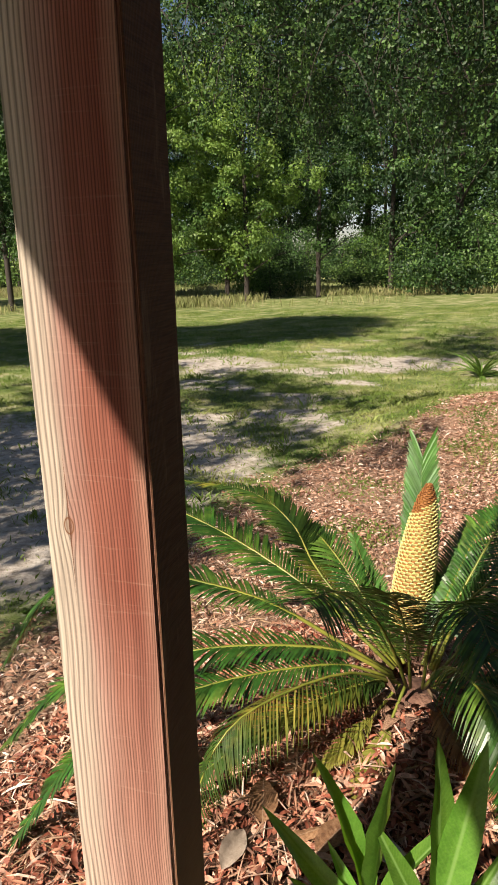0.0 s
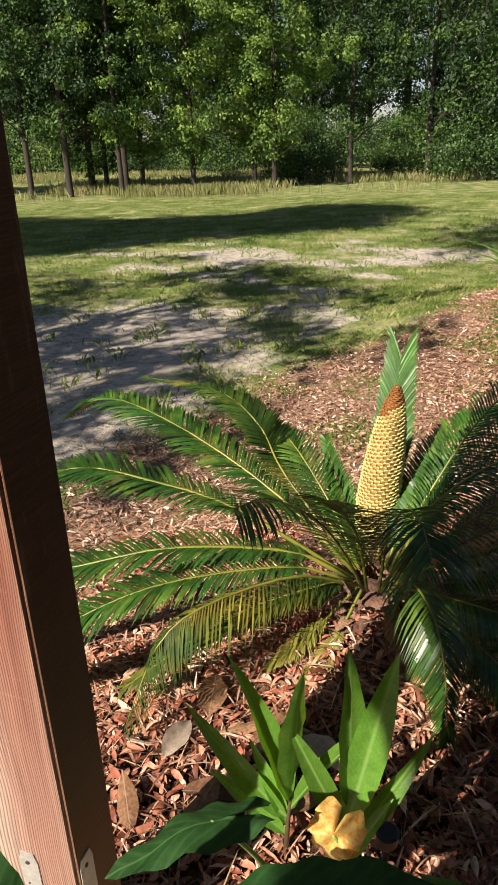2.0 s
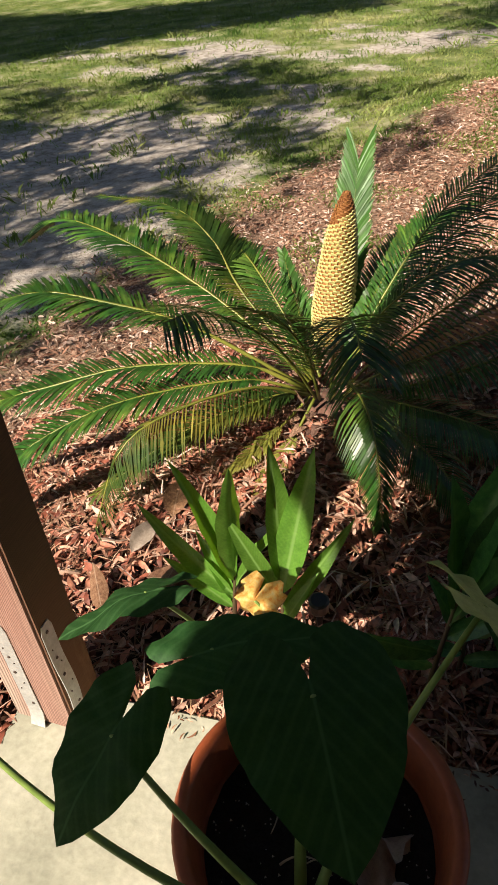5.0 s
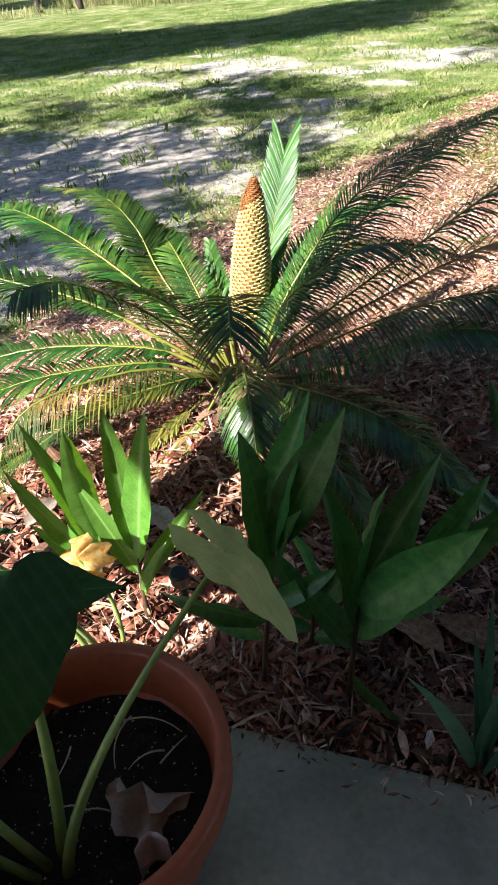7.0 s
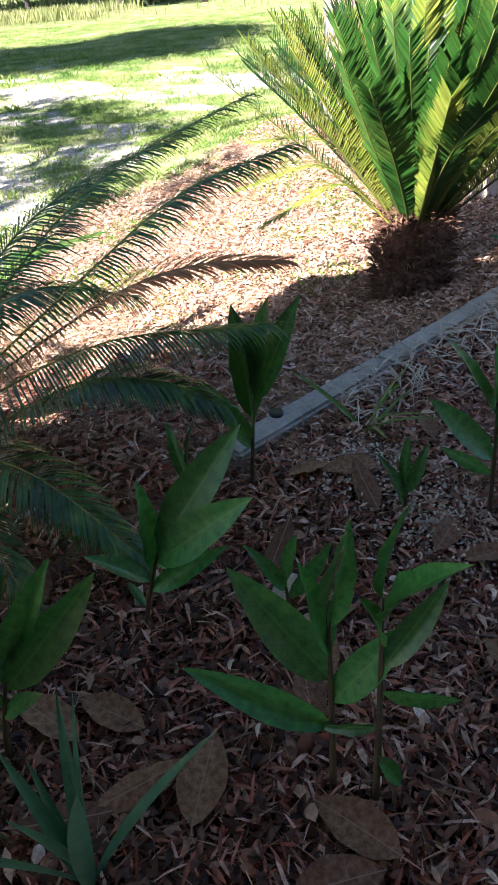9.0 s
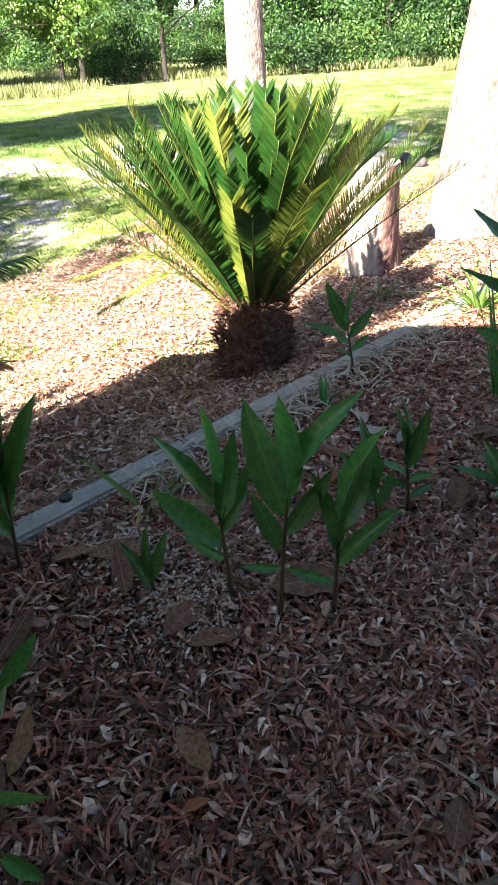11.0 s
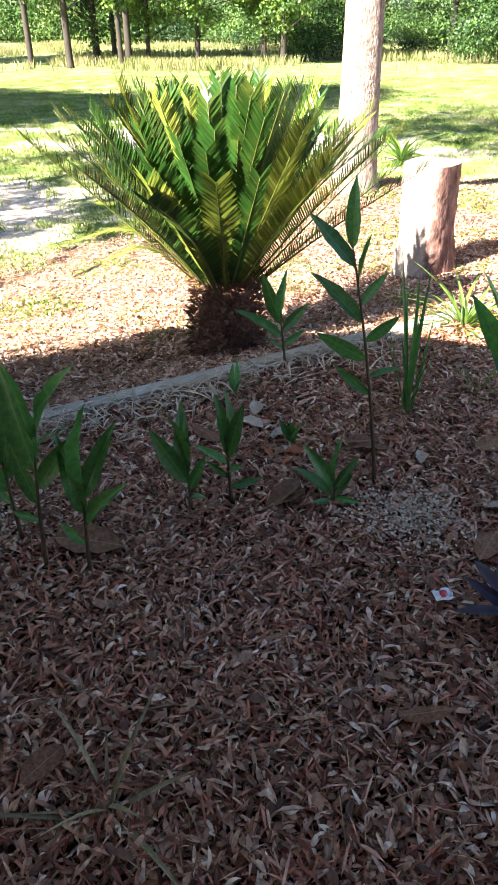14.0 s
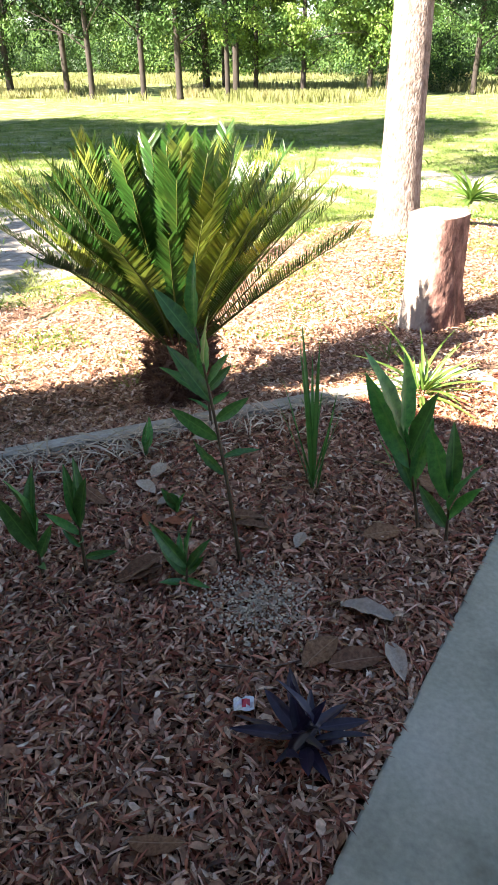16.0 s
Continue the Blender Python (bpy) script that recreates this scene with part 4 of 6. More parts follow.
ginger(1.92, 1.62, 1.9, 0.14, ((1.82, 0.26), (1.94, 0.3), (2.02, 0.22), (1.84, 0.08)), 51, "ginger", SMALL)
ginger(2.45, 2.02, 2.42, 0.39, ((2.27, 0.58), (2.41, 0.68), (2.24, 0.4), (2.5, 0.56), (2.53, 0.45), (2.3, 0.2)), 52)
ginger(2.59, 1.94, 2.62, 0.48, ((2.49, 0.69), (2.61, 0.75), (2.76, 0.76), (2.51, 0.44), (2.74, 0.5), (2.48, 0.2)), 53)
ginger(2.74, 1.95, 2.75, 0.36, ((2.79, 0.68), (2.85, 0.54), (2.68, 0.5), (2.88, 0.42), (2.6, 0.15)), 54)
ginger(2.9, 2.35, 2.88, 0.18, ((2.87, 0.42), (2.95, 0.24), (2.76, 0.33), (2.82, 0.4), (2.97, 0.14)), 55)
ginger(3.01, 2.44, 2.99, 0.24, ((2.95, 0.42), (3.06, 0.41), (2.9, 0.26), (3.1, 0.1), (3.07, 0.22), (2.92, 0.16), (3.0, 0.44)), 56)
ginger(3.35, 2.54, 3.34, 0.1, ((3.25, 0.27), (3.42, 0.21), (3.18, 0.11), (3.44, 0.08), (3.33, 0.28), (3.26, 0.17), (3.4, 0.14), (3.3, 0.07)), 57, "ginger", SMALL)
ginger(3.46, 2.71, 3.31, 0.86, ((3.29, 1.07), (3.16, 0.95), (3.37, 0.92), (3.17, 0.77), (3.43, 0.8), (3.21, 0.57), (3.48, 0.65), (3.5, 0.47), (3.27, 0.46)), 58, "ginger", TALL)
ginger(2.89, 3.47, 2.85, 0.28, ((2.74, 0.47), (2.89, 0.53), (2.67, 0.33), (2.98, 0.35), (2.8, 0.2), (2.96, 0.22)), 59)
ginger(2.76, 3.14, 2.75, 0.06, ((2.71, 0.17), (2.79, 0.15), (2.75, 0.2)), 60, "ginger", SMALL)
ginger(3.1, 2.85, 3.1, 0.06, ((3.05, 0.15), (3.14, 0.14), (3.11, 0.17)), 61, "ginger", SMALL)
ginger(3.94, 3.18, 3.84, 0.4, ((3.69, 0.7), (3.81, 0.7), (3.67, 0.58), (3.77, 0.38), (3.93, 0.46), (3.96, 0.6)), 62)
ginger(4.05, 3.13, 4.03, 0.24, ((4.01, 0.5), (4.11, 0.43), (3.91, 0.46), (4.14, 0.32), (3.92, 0.25)), 63)
ginger(2.22, 2.02, 2.21, 0.12, ((2.14, 0.22), (2.28, 0.24), (2.2, 0.27)), 64, "ginger", SMALL)


def blades(name, label, x, y, count, length, width, mat, spread=45, seed=1, sag=0.3, fold=0.3, group="", splay=360, face=0):
    """A tuft of strap-shaped leaves from one foot."""
    rng = random.Random(seed)
    t = thing(name, (x, y, level(x, y) - 0.01), label, "plant", group)
    meshes = [blade_mesh("leaf", width, mat, fold, sag * s, 0.0, 8, 0.4) for s in (0.4, 1.0, 1.5)]
    for i in range(count):
        az = face + splay * (i + rng.uniform(-0.3, 0.3)) / count
        put("leaf", meshes[rng.randrange(3)], t,
            aim((rng.uniform(-0.015, 0.015), rng.uniform(-0.015, 0.015), 0), az, 90 - rng.uniform(0.15, 1) * spread, length * rng.uniform(0.6, 1.1), rng.uniform(-30, 30)))
    return t


blades("iris_plant", "blue-green iris clump with stiff sword leaves at the slab edge", 1.59, 1.0, 8, 0.62, 0.062, M["iris"], 26, 5, 0.06)
blades("grassy_weed", "arching strappy weed beside the edging strip", 2.12, 2.42, 11, 0.34, 0.06, M["strap"], 75, 6, 0.6)
blades("palm_seedling", "stiff upright palm seedling with narrow pleated leaves", 3.485, 3.25, 12, 0.72, 0.03, M["ginger"], 17, 7, 0.04)
blades("spider_plant", "bright arching spider plant by the end of the edging", 3.62, 4.28, 60, 0.36, 0.055, M["strap"], 75, 8, 0.6)
blades("liriope_tuft", "small dark grassy tuft in the litter by the edging", 3.2, 3.85, 16, 0.17, 0.05, M["strap"], 70, 9, 0.6)
blades("liriope_tuft", "small dark grassy tuft near the spider plant", 3.75, 3.55, 14, 0.2, 0.05, M["strap"], 60, 10, 0.5)
blades("liriope_tuft", "loose grassy tuft at the foot of the stump", 3.2, 5.1, 30, 0.22, 0.04, M["strap"], 80, 12, 0.6)
blades("lily_clump", "broad strappy lily clump standing on the lawn", 1.95, 13.0, 34, 0.75, 0.09, M["strap"], 65, 13, 0.7)

M["strap_dry"] = material("dry_strappy_leaf", [(0.06, 0.07, 0.025), (0.2, 0.17, 0.09), (0.34, 0.28, 0.17)], 9, 0.6, leaf=0.1, vary=0.3)
blades("grassy_weed", "half-dried grassy weed sprawling over the leaf litter", 3.15, 1.32, 16, 0.26, 0.05, M["strap_dry"], 85, 17, 0.4)


def purple_plant():
    x, y = 3.95, 2.15
    t = thing("purple_plant", (x, y, level(x, y)), "dark purple trailing plant with pointed leaves in the mulch", "plant")
    rng = random.Random(4)
    for i in range(19):
        az = i * 137.5
        r = rng.uniform(0.0, 0.05)
        put("leaf", LEAF["purple"][rng.randrange(4)], t, aim((math.cos(az) * r, math.sin(az) * r, 0.04 + 0.004 * i), az, rng.uniform(-5, 70), rng.uniform(0.11, 0.19), rng.uniform(-30, 30)))
    v, f = tube([Vector((0, 0, -0.01)), Vector((0.005, 0, 0.06)), Vector((0.0, 0.01, 0.12))], [0.007, 0.006, 0.004], 7)
    put("stem", mesh_from("stem", v, f, M["purple"], smooth=True), t)


purple_plant()


# ---- potted elephant ear ----
def flower_pot():
    t = thing("flower_pot", (0.96, 0.675, 0.035), "round terracotta flower pot on the porch slab", "flower pot")
    prof = [(0.0, 0.0), (0.15, 0.0), (0.165, 0.02), (0.205, 0.235), (0.225, 0.24), (0.236, 0.25), (0.238, 0.3), (0.232, 0.308), (0.218, 0.308), (0.212, 0.3), (0.192, 0.15), (0.0, 0.15)]
    bm = bmesh.new()
    n = 64
    rings = [[bm.verts.new((math.cos(2 * math.pi * k / n) * r, math.sin(2 * math.pi * k / n) * r, z)) for k in range(n)] for r, z in prof[1:-1]]
    for p, q in zip(rings, rings[1:]):
        for k in range(n):
            bm.faces.new((p[k], p[(k + 1) % n], q[(k + 1) % n], q[k]))
    bm.faces.new(rings[0][::-1])
    part("pot", bm, M["terracotta"], t, smooth=True)
    v, f = [(0, 0, 0.2)], []
    rs, m = 7, 40
    for j in range(1, rs + 1):
        for k in range(m):
            w, r = 2 * math.pi * k / m, 0.196 * j / rs
            v.append((math.cos(w) * r, math.sin(w) * r, 0.195 + 0.022 * noise.noise((math.cos(w) * r * 22, math.sin(w) * r * 22, 0))))
    for k in range(m):
        f.append((0, 1 + k, 1 + (k + 1) % m))
    for j in range(rs - 1):
        for k in range(m):
            f.append((1 + j * m + k, 1 + (j + 1) * m + k, 1 + (j + 1) * m + (k + 1) % m, 1 + j * m + (k + 1) % m))
    soil = put("soil", mesh_from("soil", v, f, M["soil"], smooth=True), t, label="dark potting soil with white specks")
    v, f = [], []
    rng = random.Random(2)
    for i in range(170):
        w, r, k = rng.uniform(0, 6.28), 0.185 * math.sqrt(rng.random()), rng.uniform(0.0012, 0.0032)
        c = Vector((math.cos(w) * r, math.sin(w) * r, 0.202 + 0.022 * noise.noise((math.cos(w) * r * 22, math.sin(w) * r * 22, 0))))
        q = len(v)
        v += [c + Vector(d) * k for d in ((1, 0, 0), (-0.5, 0.87, 0), (-0.5, -0.87, 0), (0, 0, 1.2))]
        f += [(q, q + 1, q + 3), (q + 1, q + 2, q + 3), (q + 2, q, q + 3)]
    for i in range(7):
        w, r = rng.uniform(0, 6.28), rng.uniform(0.04, 0.15)
        c = Vector((math.cos(w) * r, math.sin(w) * r, 0.212))
        d = Vector((rng.uniform(-1, 1), rng.uniform(-1, 1), 0)).normalized() * rng.uniform(0.03, 0.07)
        e = Vector((-d.y, d.x, 0)) * rng.uniform(-0.5, 0.5)
        rv, rf = tube(bezier(c - d, c + e + Vector((0, 0, 0.02)), c + d, 7), [0.0022 - 0.0002 * k for k in range(7)], 5)
        put("root", mesh_from("root", rv, rf, M["straw_grey"], smooth=True), soil, label="thin pale dry root")
    tagged(put("specks", mesh_from("specks", v, f, M["perlite"]), soil), kind="stuff")


flower_pot()


def heart_mesh(name, mat, seed=0.0, cup=0.12, wave=0.05, width=0.78):
    """A heart-shaped leaf of length 1 along x, its stalk joining at the origin."""
    v, f = [], []
    n, rings = 40, 7
    for j in range(rings + 1):
        for k in range(n):
            w = 2 * math.pi * k / n
            s = abs(math.atan2(math.sin(w), math.cos(w))) / math.pi
            r = float(np.interp(s, [0, 0.12, 0.3, 0.5, 0.7, 0.86, 0.95, 1.0], [0.82, 0.6, 0.46, 0.42, 0.46, 0.5, 0.36, 0.12]))
            q = r * j / rings
            x, y = math.cos(w) * q, math.sin(w) * q * width / 0.78
            z = -cup * q * q * 2.2 + wave * noise.noise((x * 3 + seed, y * 3, seed)) + wave * 0.5 * math.sin(w * 9 + seed) * (j / rings) ** 3 + 0.1 * abs(y) * (1 - q)
            v.append((x, y, z))
    for j in range(rings):
        for k in range(n):
            f.append((j * n + k, (j + 1) * n + k, (j + 1) * n + (k + 1) % n, j * n + (k + 1) % n))
    return mesh_from(name, v, f, mat, smooth=True)


def ear_plant(o, label, leaves):
    """Leaves given by stalk end, tip, the way their upper side faces, foot, bend, material, seed, label, thickness."""
    o = Vector(o)
    t = thing("elephant_ear", o, label, "plant", "elephant ear plants")
    for at, tip, face, foot, bend, key, seed, lab, thick, width in leaves:
        dry = key == "yellowleaf"
        a, c = Vector(foot), Vector(at) - o
        b = (a + c) / 2 + Vector(bend)
        v, f = tube(bezier(a, b, c, 12), [thick * (1 - 0.6 * i / 11) for i in range(12)], 8)
        put("petiole", mesh_from("petiole", v, f, M["petiole"], smooth=True), t)
        x = Vector(tip) - Vector(at)
        k = x.length / 0.8
        x.normalize()
        y = Vector(face).cross(x).normalized()
        z = x.cross(y)
        m = Matrix((x, y, z)).transposed().to_4x4()
        m.translation = c
        put("leaf", heart_mesh("leaf", M[key], seed, 0.9 if dry else 0.12, 0.35 if dry else 0.05, width), t, m @ Matrix.Scale(k, 4), lab)


ear_plant((0.97, 0.55, 0.225), "large elephant ear plant with broad heart-shaped leaves in the terracotta pot", (
    ((0.97, 0.62, 0.77), (1.04, 0.455, 0.75), (-0.1, 0.2, 1), (-0.02, 0.02, 0), (-0.03, 0.1, 0.05), "ear", 1.0, "", 0.011, 0.86),
    ((0.715, 0.57, 0.68), (0.66, 0.45, 0.6), (0.1, -0.1, 1), (-0.03, 0, 0), (-0.02, -0.02, 0.05), "ear", 2.0, "", 0.009, 0.62),
    ((0.466, 0.555, 0.73), (0.45, 0.6, 0.85), (0.5, -0.75, 0.4), (-0.04, -0.02, 0), (-0.06, -0.04, -0.04), "ear", 5.0, "", 0.009, 0.7),
    ((1.175, 0.86, 0.69), (1.305, 0.83, 0.6), (0.5, 0.5, 0.7), (0.0, 0.0, 0), (-0.1, -0.1, -0.05), "ear_pale", 6.0, "pale yellow-green leaf seen from below", 0.0105, 0.95),
))
ear_plant((0.76, 1.02, -0.01), "elephant ear plant growing in the bed behind the flower pot", (
    ((0.76, 0.815, 0.53), (0.95, 0.9, 0.55), (0.05, 0.1, 1), (0.02, 0.0, 0), (0.02, 0.05, 0.1), "ear", 3.0, "", 0.009, 0.55),
    ((0.59, 0.93, 0.5), (0.43, 0.85, 0.47), (0.6, 0.5, 0.75), (-0.02, 0.01, 0), (0.05, 0.02, 0.08), "ear", 4.0, "", 0.009, 0.45),
    ((0.775, 1.02, 0.41), (0.755, 0.975, 0.345), (-0.1, -0.85, 0.6), (0.03, 0.01, 0), (0.05, 0.05, 0.05), "yellowleaf", 7.0, "withered yellow and orange leaf", 0.007, 0.85),
))


# ---- dead leaves and small things ----
DEAD = [blade_mesh("dead_leaf", w, M["deadleaf"], fo, sg, wv, 10, 0.45, tw) for w, fo, sg, wv, tw in ((0.42, 0.25, 0.12, 0.05, 0.2), (0.36, -0.2, -0.15, 0.07, -0.3), (0.5, 0.15, 0.1, 0.06, 0.1))]
BLEACHED = [blade_mesh("dead_leaf", 0.42, M["greyleaf"], 0.3, 0.15, 0.06, 10, 0.45, 0.2)]


def dead_leaf(x, y, azimuth, length, i, grey=False):
    me = BLEACHED[0] if grey else DEAD[i % 3]
    ob = put("dead_leaf", me, None, aim((x, y, level(x, y) + 0.05), azimuth, 4, length * 1.15, (i * 37) % 30 - 15))
    tagged(ob, "curled bleached grey dead leaf on the bark litter" if grey else "large brown dead leaf lying on the bark litter", "leaf", "dead leaves in the bed")


for i, (x, y, az, l, g) in enumerate((
        (1.63, 1.29, 160, 0.15, 0), (1.61, 1.12, 200, 0.16, 0), (1.76, 1.1, 85, 0.17, 0), (1.5, 1.25, 150, 0.18, 0), (1.57, 1.12, 30, 0.17, 0), (2.15, 2.2, 190, 0.15, 0), (2.33, 2.34, 100, 0.13, 0),
        (1.85, 1.74, 75, 0.16, 0), (2.56, 2.04, 10, 0.2, 0), (3.17, 2.44, 80, 0.16, 0), (2.14, 2.0, 110, 0.17, 0), (3.84, 2.38, 75, 0.14, 0), (3.9, 2.42, 40, 0.15, 0), (3.84, 2.66, 10, 0.16, 1)), 0):
    dead_leaf(x, y, az, l, i, g)
for i, (x, y, az, l, g) in enumerate((
        (3.15, 2.42, 60, 0.15, 0), (3.3, 2.9, 30, 0.11, 0), (2.85, 2.76, 170, 0.14, 0), (3.78, 3.02, 40, 0.13, 0), (4.02, 2.58, -50, 0.12, 1), (0.36, 1.82, 20, 0.13, 0), (0.34, 1.6, 100, 0.15, 0),
        (2.28, 1.84, 60, 0.14, 0), (2.0, 1.42, 90, 0.15, 0), (2.14, 1.08, 150, 0.16, 0), (0.5, 1.5, 60, 0.14, 0), (0.22, 1.75, 150, 0.12, 0), (0.55, 1.3, 30, 0.15, 0), (0.62, 1.55, -30, 0.14, 1)), 14):
    dead_leaf(x, y, az, l, i, g)
for i, (x, y, az, l, g) in enumerate((
        (0.4, 1.2, 75, 0.16, 0), (2.9, 2.98, 100, 0.12, 1), (3.6, 3.75, 60, 0.11, 0), (3.25, 3.55, 10, 0.12, 0), (1.95, 1.0, 20, 0.15, 0), (1.3, 1.6, 120, 0.15, 0), (1.2, 1.42, 40, 0.16, 0),
        (3.95, 3.4, 140, 0.12, 0), (3.6, 2.85, 100, 0.09, 1), (3.7, 1.75, 20, 0.12, 0), (2.95, 1.3, 70, 0.11, 0), (2.45, 1.45, 130, 0.13, 0)), 28):
    dead_leaf(x, y, az, l, i, g)

M["rustleaf"] = material("rust_red_leaf", [(0.22, 0.06, 0.025), (0.42, 0.14, 0.05)], 20, 0.6, 0.3, vary=0.2)
RUSTY = blade_mesh("dead_leaf", 0.45, M["rustleaf"], 0.3, 0.2, 0.1, 10, 0.45, 0.3)
for x, y, az, l in ((3.1, 2.77, 20, 0.09), (3.06, 2.72, 130, 0.08), (3.14, 2.74, 250, 0.07), (3.13, 2.81, 80, 0.06), (2.74, 2.57, 60, 0.09), (3.5, 3.0, 200, 0.06), (2.4, 1.35, 40, 0.07)):
    tagged(put("dead_leaf", RUSTY, None, aim((x, y, level(x, y) + 0.045), az, 8, l, (az * 7) % 40 - 20)), "small rust-red dead leaf on the bark litter", "leaf", "dead leaves in the bed")
for i, (x, y, az, l, g) in enumerate(((3.34, 2.87, 20, 0.12, 0), (2.97, 2.9, 160, 0.12, 1), (3.02, 2.84, 60, 0.1, 1), (1.98, 1.31, 100, 0.15, 0), (1.92, 1.74, 250, 0.12, 1), (1.88, 2.14, 30, 0.12, 0),
                                      (2.35, 1.81, 20, 0.13, 0), (0.39, 1.54, 20, 0.12, 0), (0.27, 1.43, 80, 0.13, 1), (0.36, 1.33, 10, 0.15, 0), (0.28, 1.2, 120, 0.13, 0)), 60):
    dead_leaf(x, y, az, l, i, g)

ob = put("fallen_leaf", blade_mesh("fallen_leaf", 0.6, M["yellowleaf"], 0.35, 0.2, 0.08, 10, 0.5, 0.3), None, aim((3.97, 4.35, level(3.97, 4.35) + 0.06), 100, 20, 0.1, 10))
tagged(ob, "bright yellow fallen leaf on the litter near the walkway", "leaf")

# the crumpled grey leaf and the torn plant tag in the pot
ob = put("dead_leaf", blade_mesh("dead_leaf", 0.75, M["greyleaf"], 0.9, 0.45, 0.3, 14, 0.55, 1.1), None, aim((0.985, 0.665, 0.262), 15, 8, 0.14, 25))
tagged(ob, "crumpled pale dead leaf on the soil in the flower pot", "leaf")


def plant_tag():
    t = thing("plant_tag", (1.11, 0.59, 0.222), "curled torn plastic plant label stuck in the potting soil", "label", turn=35)
    v, f = [], []
    for j in range(7):
        for k in range(5):
            u, s = j / 6, k / 4 - 0.5
            v.append((s * 0.05, 0.02 * math.cos(s * 3.2) + u * 0.015, u * 0.075))
    for j in range(6):
        for k in range(4):
            f.append((j * 5 + k, j * 5 + k + 1, (j + 1) * 5 + k + 1, (j + 1) * 5 + k))
    card = put("card", mesh_from("card", v, f, M["wrapper"], smooth=True), t)
    so = card.modifiers.new("thick", "SOLIDIFY")
    so.thickness = 0.0012
    stripe = put("stripe", mesh_from("stripe", [(x, y + 0.0025 * (1 if y > 0 else 1), z) for x, y, z in v[:15]], f[:8], M["blue"], smooth=True), t, label="blue printed band")
    stripe.location = (0, 0.001, 0)


plant_tag()


def twig(x, y, azimuth, length, k):
    r = random.Random(k)
    path = [Vector((length * (i / 6 - 0.5), 0.05 * length * math.sin(i * 1.1 + k) + r.uniform(-0.004, 0.004), 0.006 * math.sin(i * 1.7 + k))) for i in range(7)]
    v, f = tube(path, [0.0032 - 0.0003 * i for i in range(7)], 6)
    ob = put("twig", mesh_from("twig", v, f, M["twig"], smooth=True), None, pose(x, y, level(x, y) + 0.042, 0, 0, azimuth))
    tagged(ob, "thin dry brown twig lying on the leaf litter", "twig", "twigs on the bed")


M["twig"] = material("dry_twig", [(0.1, 0.06, 0.04), (0.27, 0.19, 0.14)], 30, 0.8)
for i, (x, y, az, ln) in enumerate((
        (3.35, 1.62, 15, 0.5), (3.05, 1.5, -20, 0.42), (3.6, 1.85, 70, 0.3), (3.42, 2.1, 110, 0.26), (2.9, 2.3, 160, 0.4), (2.65, 1.7, 40, 0.34),
        (3.1, 1.95, 95, 0.3), (2.35, 1.6, -10, 0.4), (3.75, 2.35, 35, 0.3), (3.9, 2.9, 60, 0.25), (3.55, 3.5, 175, 0.4), (2.2, 1.25, 150, 0.3),
        (1.9, 1.3, 20, 0.3), (1.75, 1.75, 60, 0.26), (0.45, 1.45, 110, 0.3), (0.3, 1.55, 30, 0.35), (3.2, 2.75, 20, 0.3), (2.5, 2.4, 120, 0.3))):
    twig(x, y, az, ln, i)


def candy_wrapper():
    x, y = 3.74, 2.16
    t = thing("sweet_wrapper", (x, y, level(x, y) + 0.05), "small crumpled silver and red sweet wrapper on the mulch", "wrapper", turn=30)
    v, f = [], []
    for j in range(6):
        for k in range(6):
            v.append((j * 0.011, k * 0.009, 0.012 * noise.noise((j * 0.9, k * 0.9, 5))))
    for j in range(5):
        for k in range(5):
            f.append((j * 6 + k, j * 6 + k + 1, (j + 1) * 6 + k + 1, (j + 1) * 6 + k))
    put("foil", mesh_from("foil", v, f, M["wrapper"]), t).modifiers.new("thick", "SOLIDIFY").thickness = 0.001
    put("print", mesh_from("print", [Vector(p) + Vector((0, 0, 0.0015)) for p in v], [f[i] for i in (11, 12, 13, 17, 18)], M["red"]), t)


candy_wrapper()


def solar_light(x, y, h, label, tilt=0):
    t = thing("path_light", (x, y, level(x, y) - 0.02), label, "garden light")
    t.rotation_euler = (radians(tilt), 0, 0)
    v, f = tube([Vector((0, 0, 0)), Vector((0, 0, h))], [0.006, 0.009], 10)
    put("stake", mesh_from("stake", v, f, M["black"], smooth=True), t)
    v, f = tube([Vector((0, 0, h)), Vector((0, 0, h + 0.012)), Vector((0, 0, h + 0.045)), Vector((0, 0, h + 0.05))], [0.018, 0.024, 0.026, 0.02], 16)
    put("cap", mesh_from("cap", v, f, M["black"]), t)


solar_light(0.86, 1.27, 0.12, "small black path light stake among the ginger shoots", 6)
solar_light(1.82, 2.47, 0.03, "short black capped pipe beside the edging strip")


def rock_pile():
    rng = random.Random(9)
    for i, (x, y, r) in enumerate(((3.9, 12.6, 0.26), (4.25, 12.7, 0.18), (4.5, 12.5, 0.14))):
        bm = bmesh.new()
        bmesh.ops.create_icosphere(bm, subdivisions=3, radius=r)
        for v in bm.verts:
            v.co *= 1 + 0.35 * noise.noise(v.co * 5 + Vector((i * 5, 0, 0)))
            v.co.z *= 0.65
        tagged(part("rock", bm, M["rock"], None, m=pose(x, y, level(x, y) + r * 0.35)), "rough dark grey rock lying on the grass", "rock", "rocks on the lawn")


rock_pile()


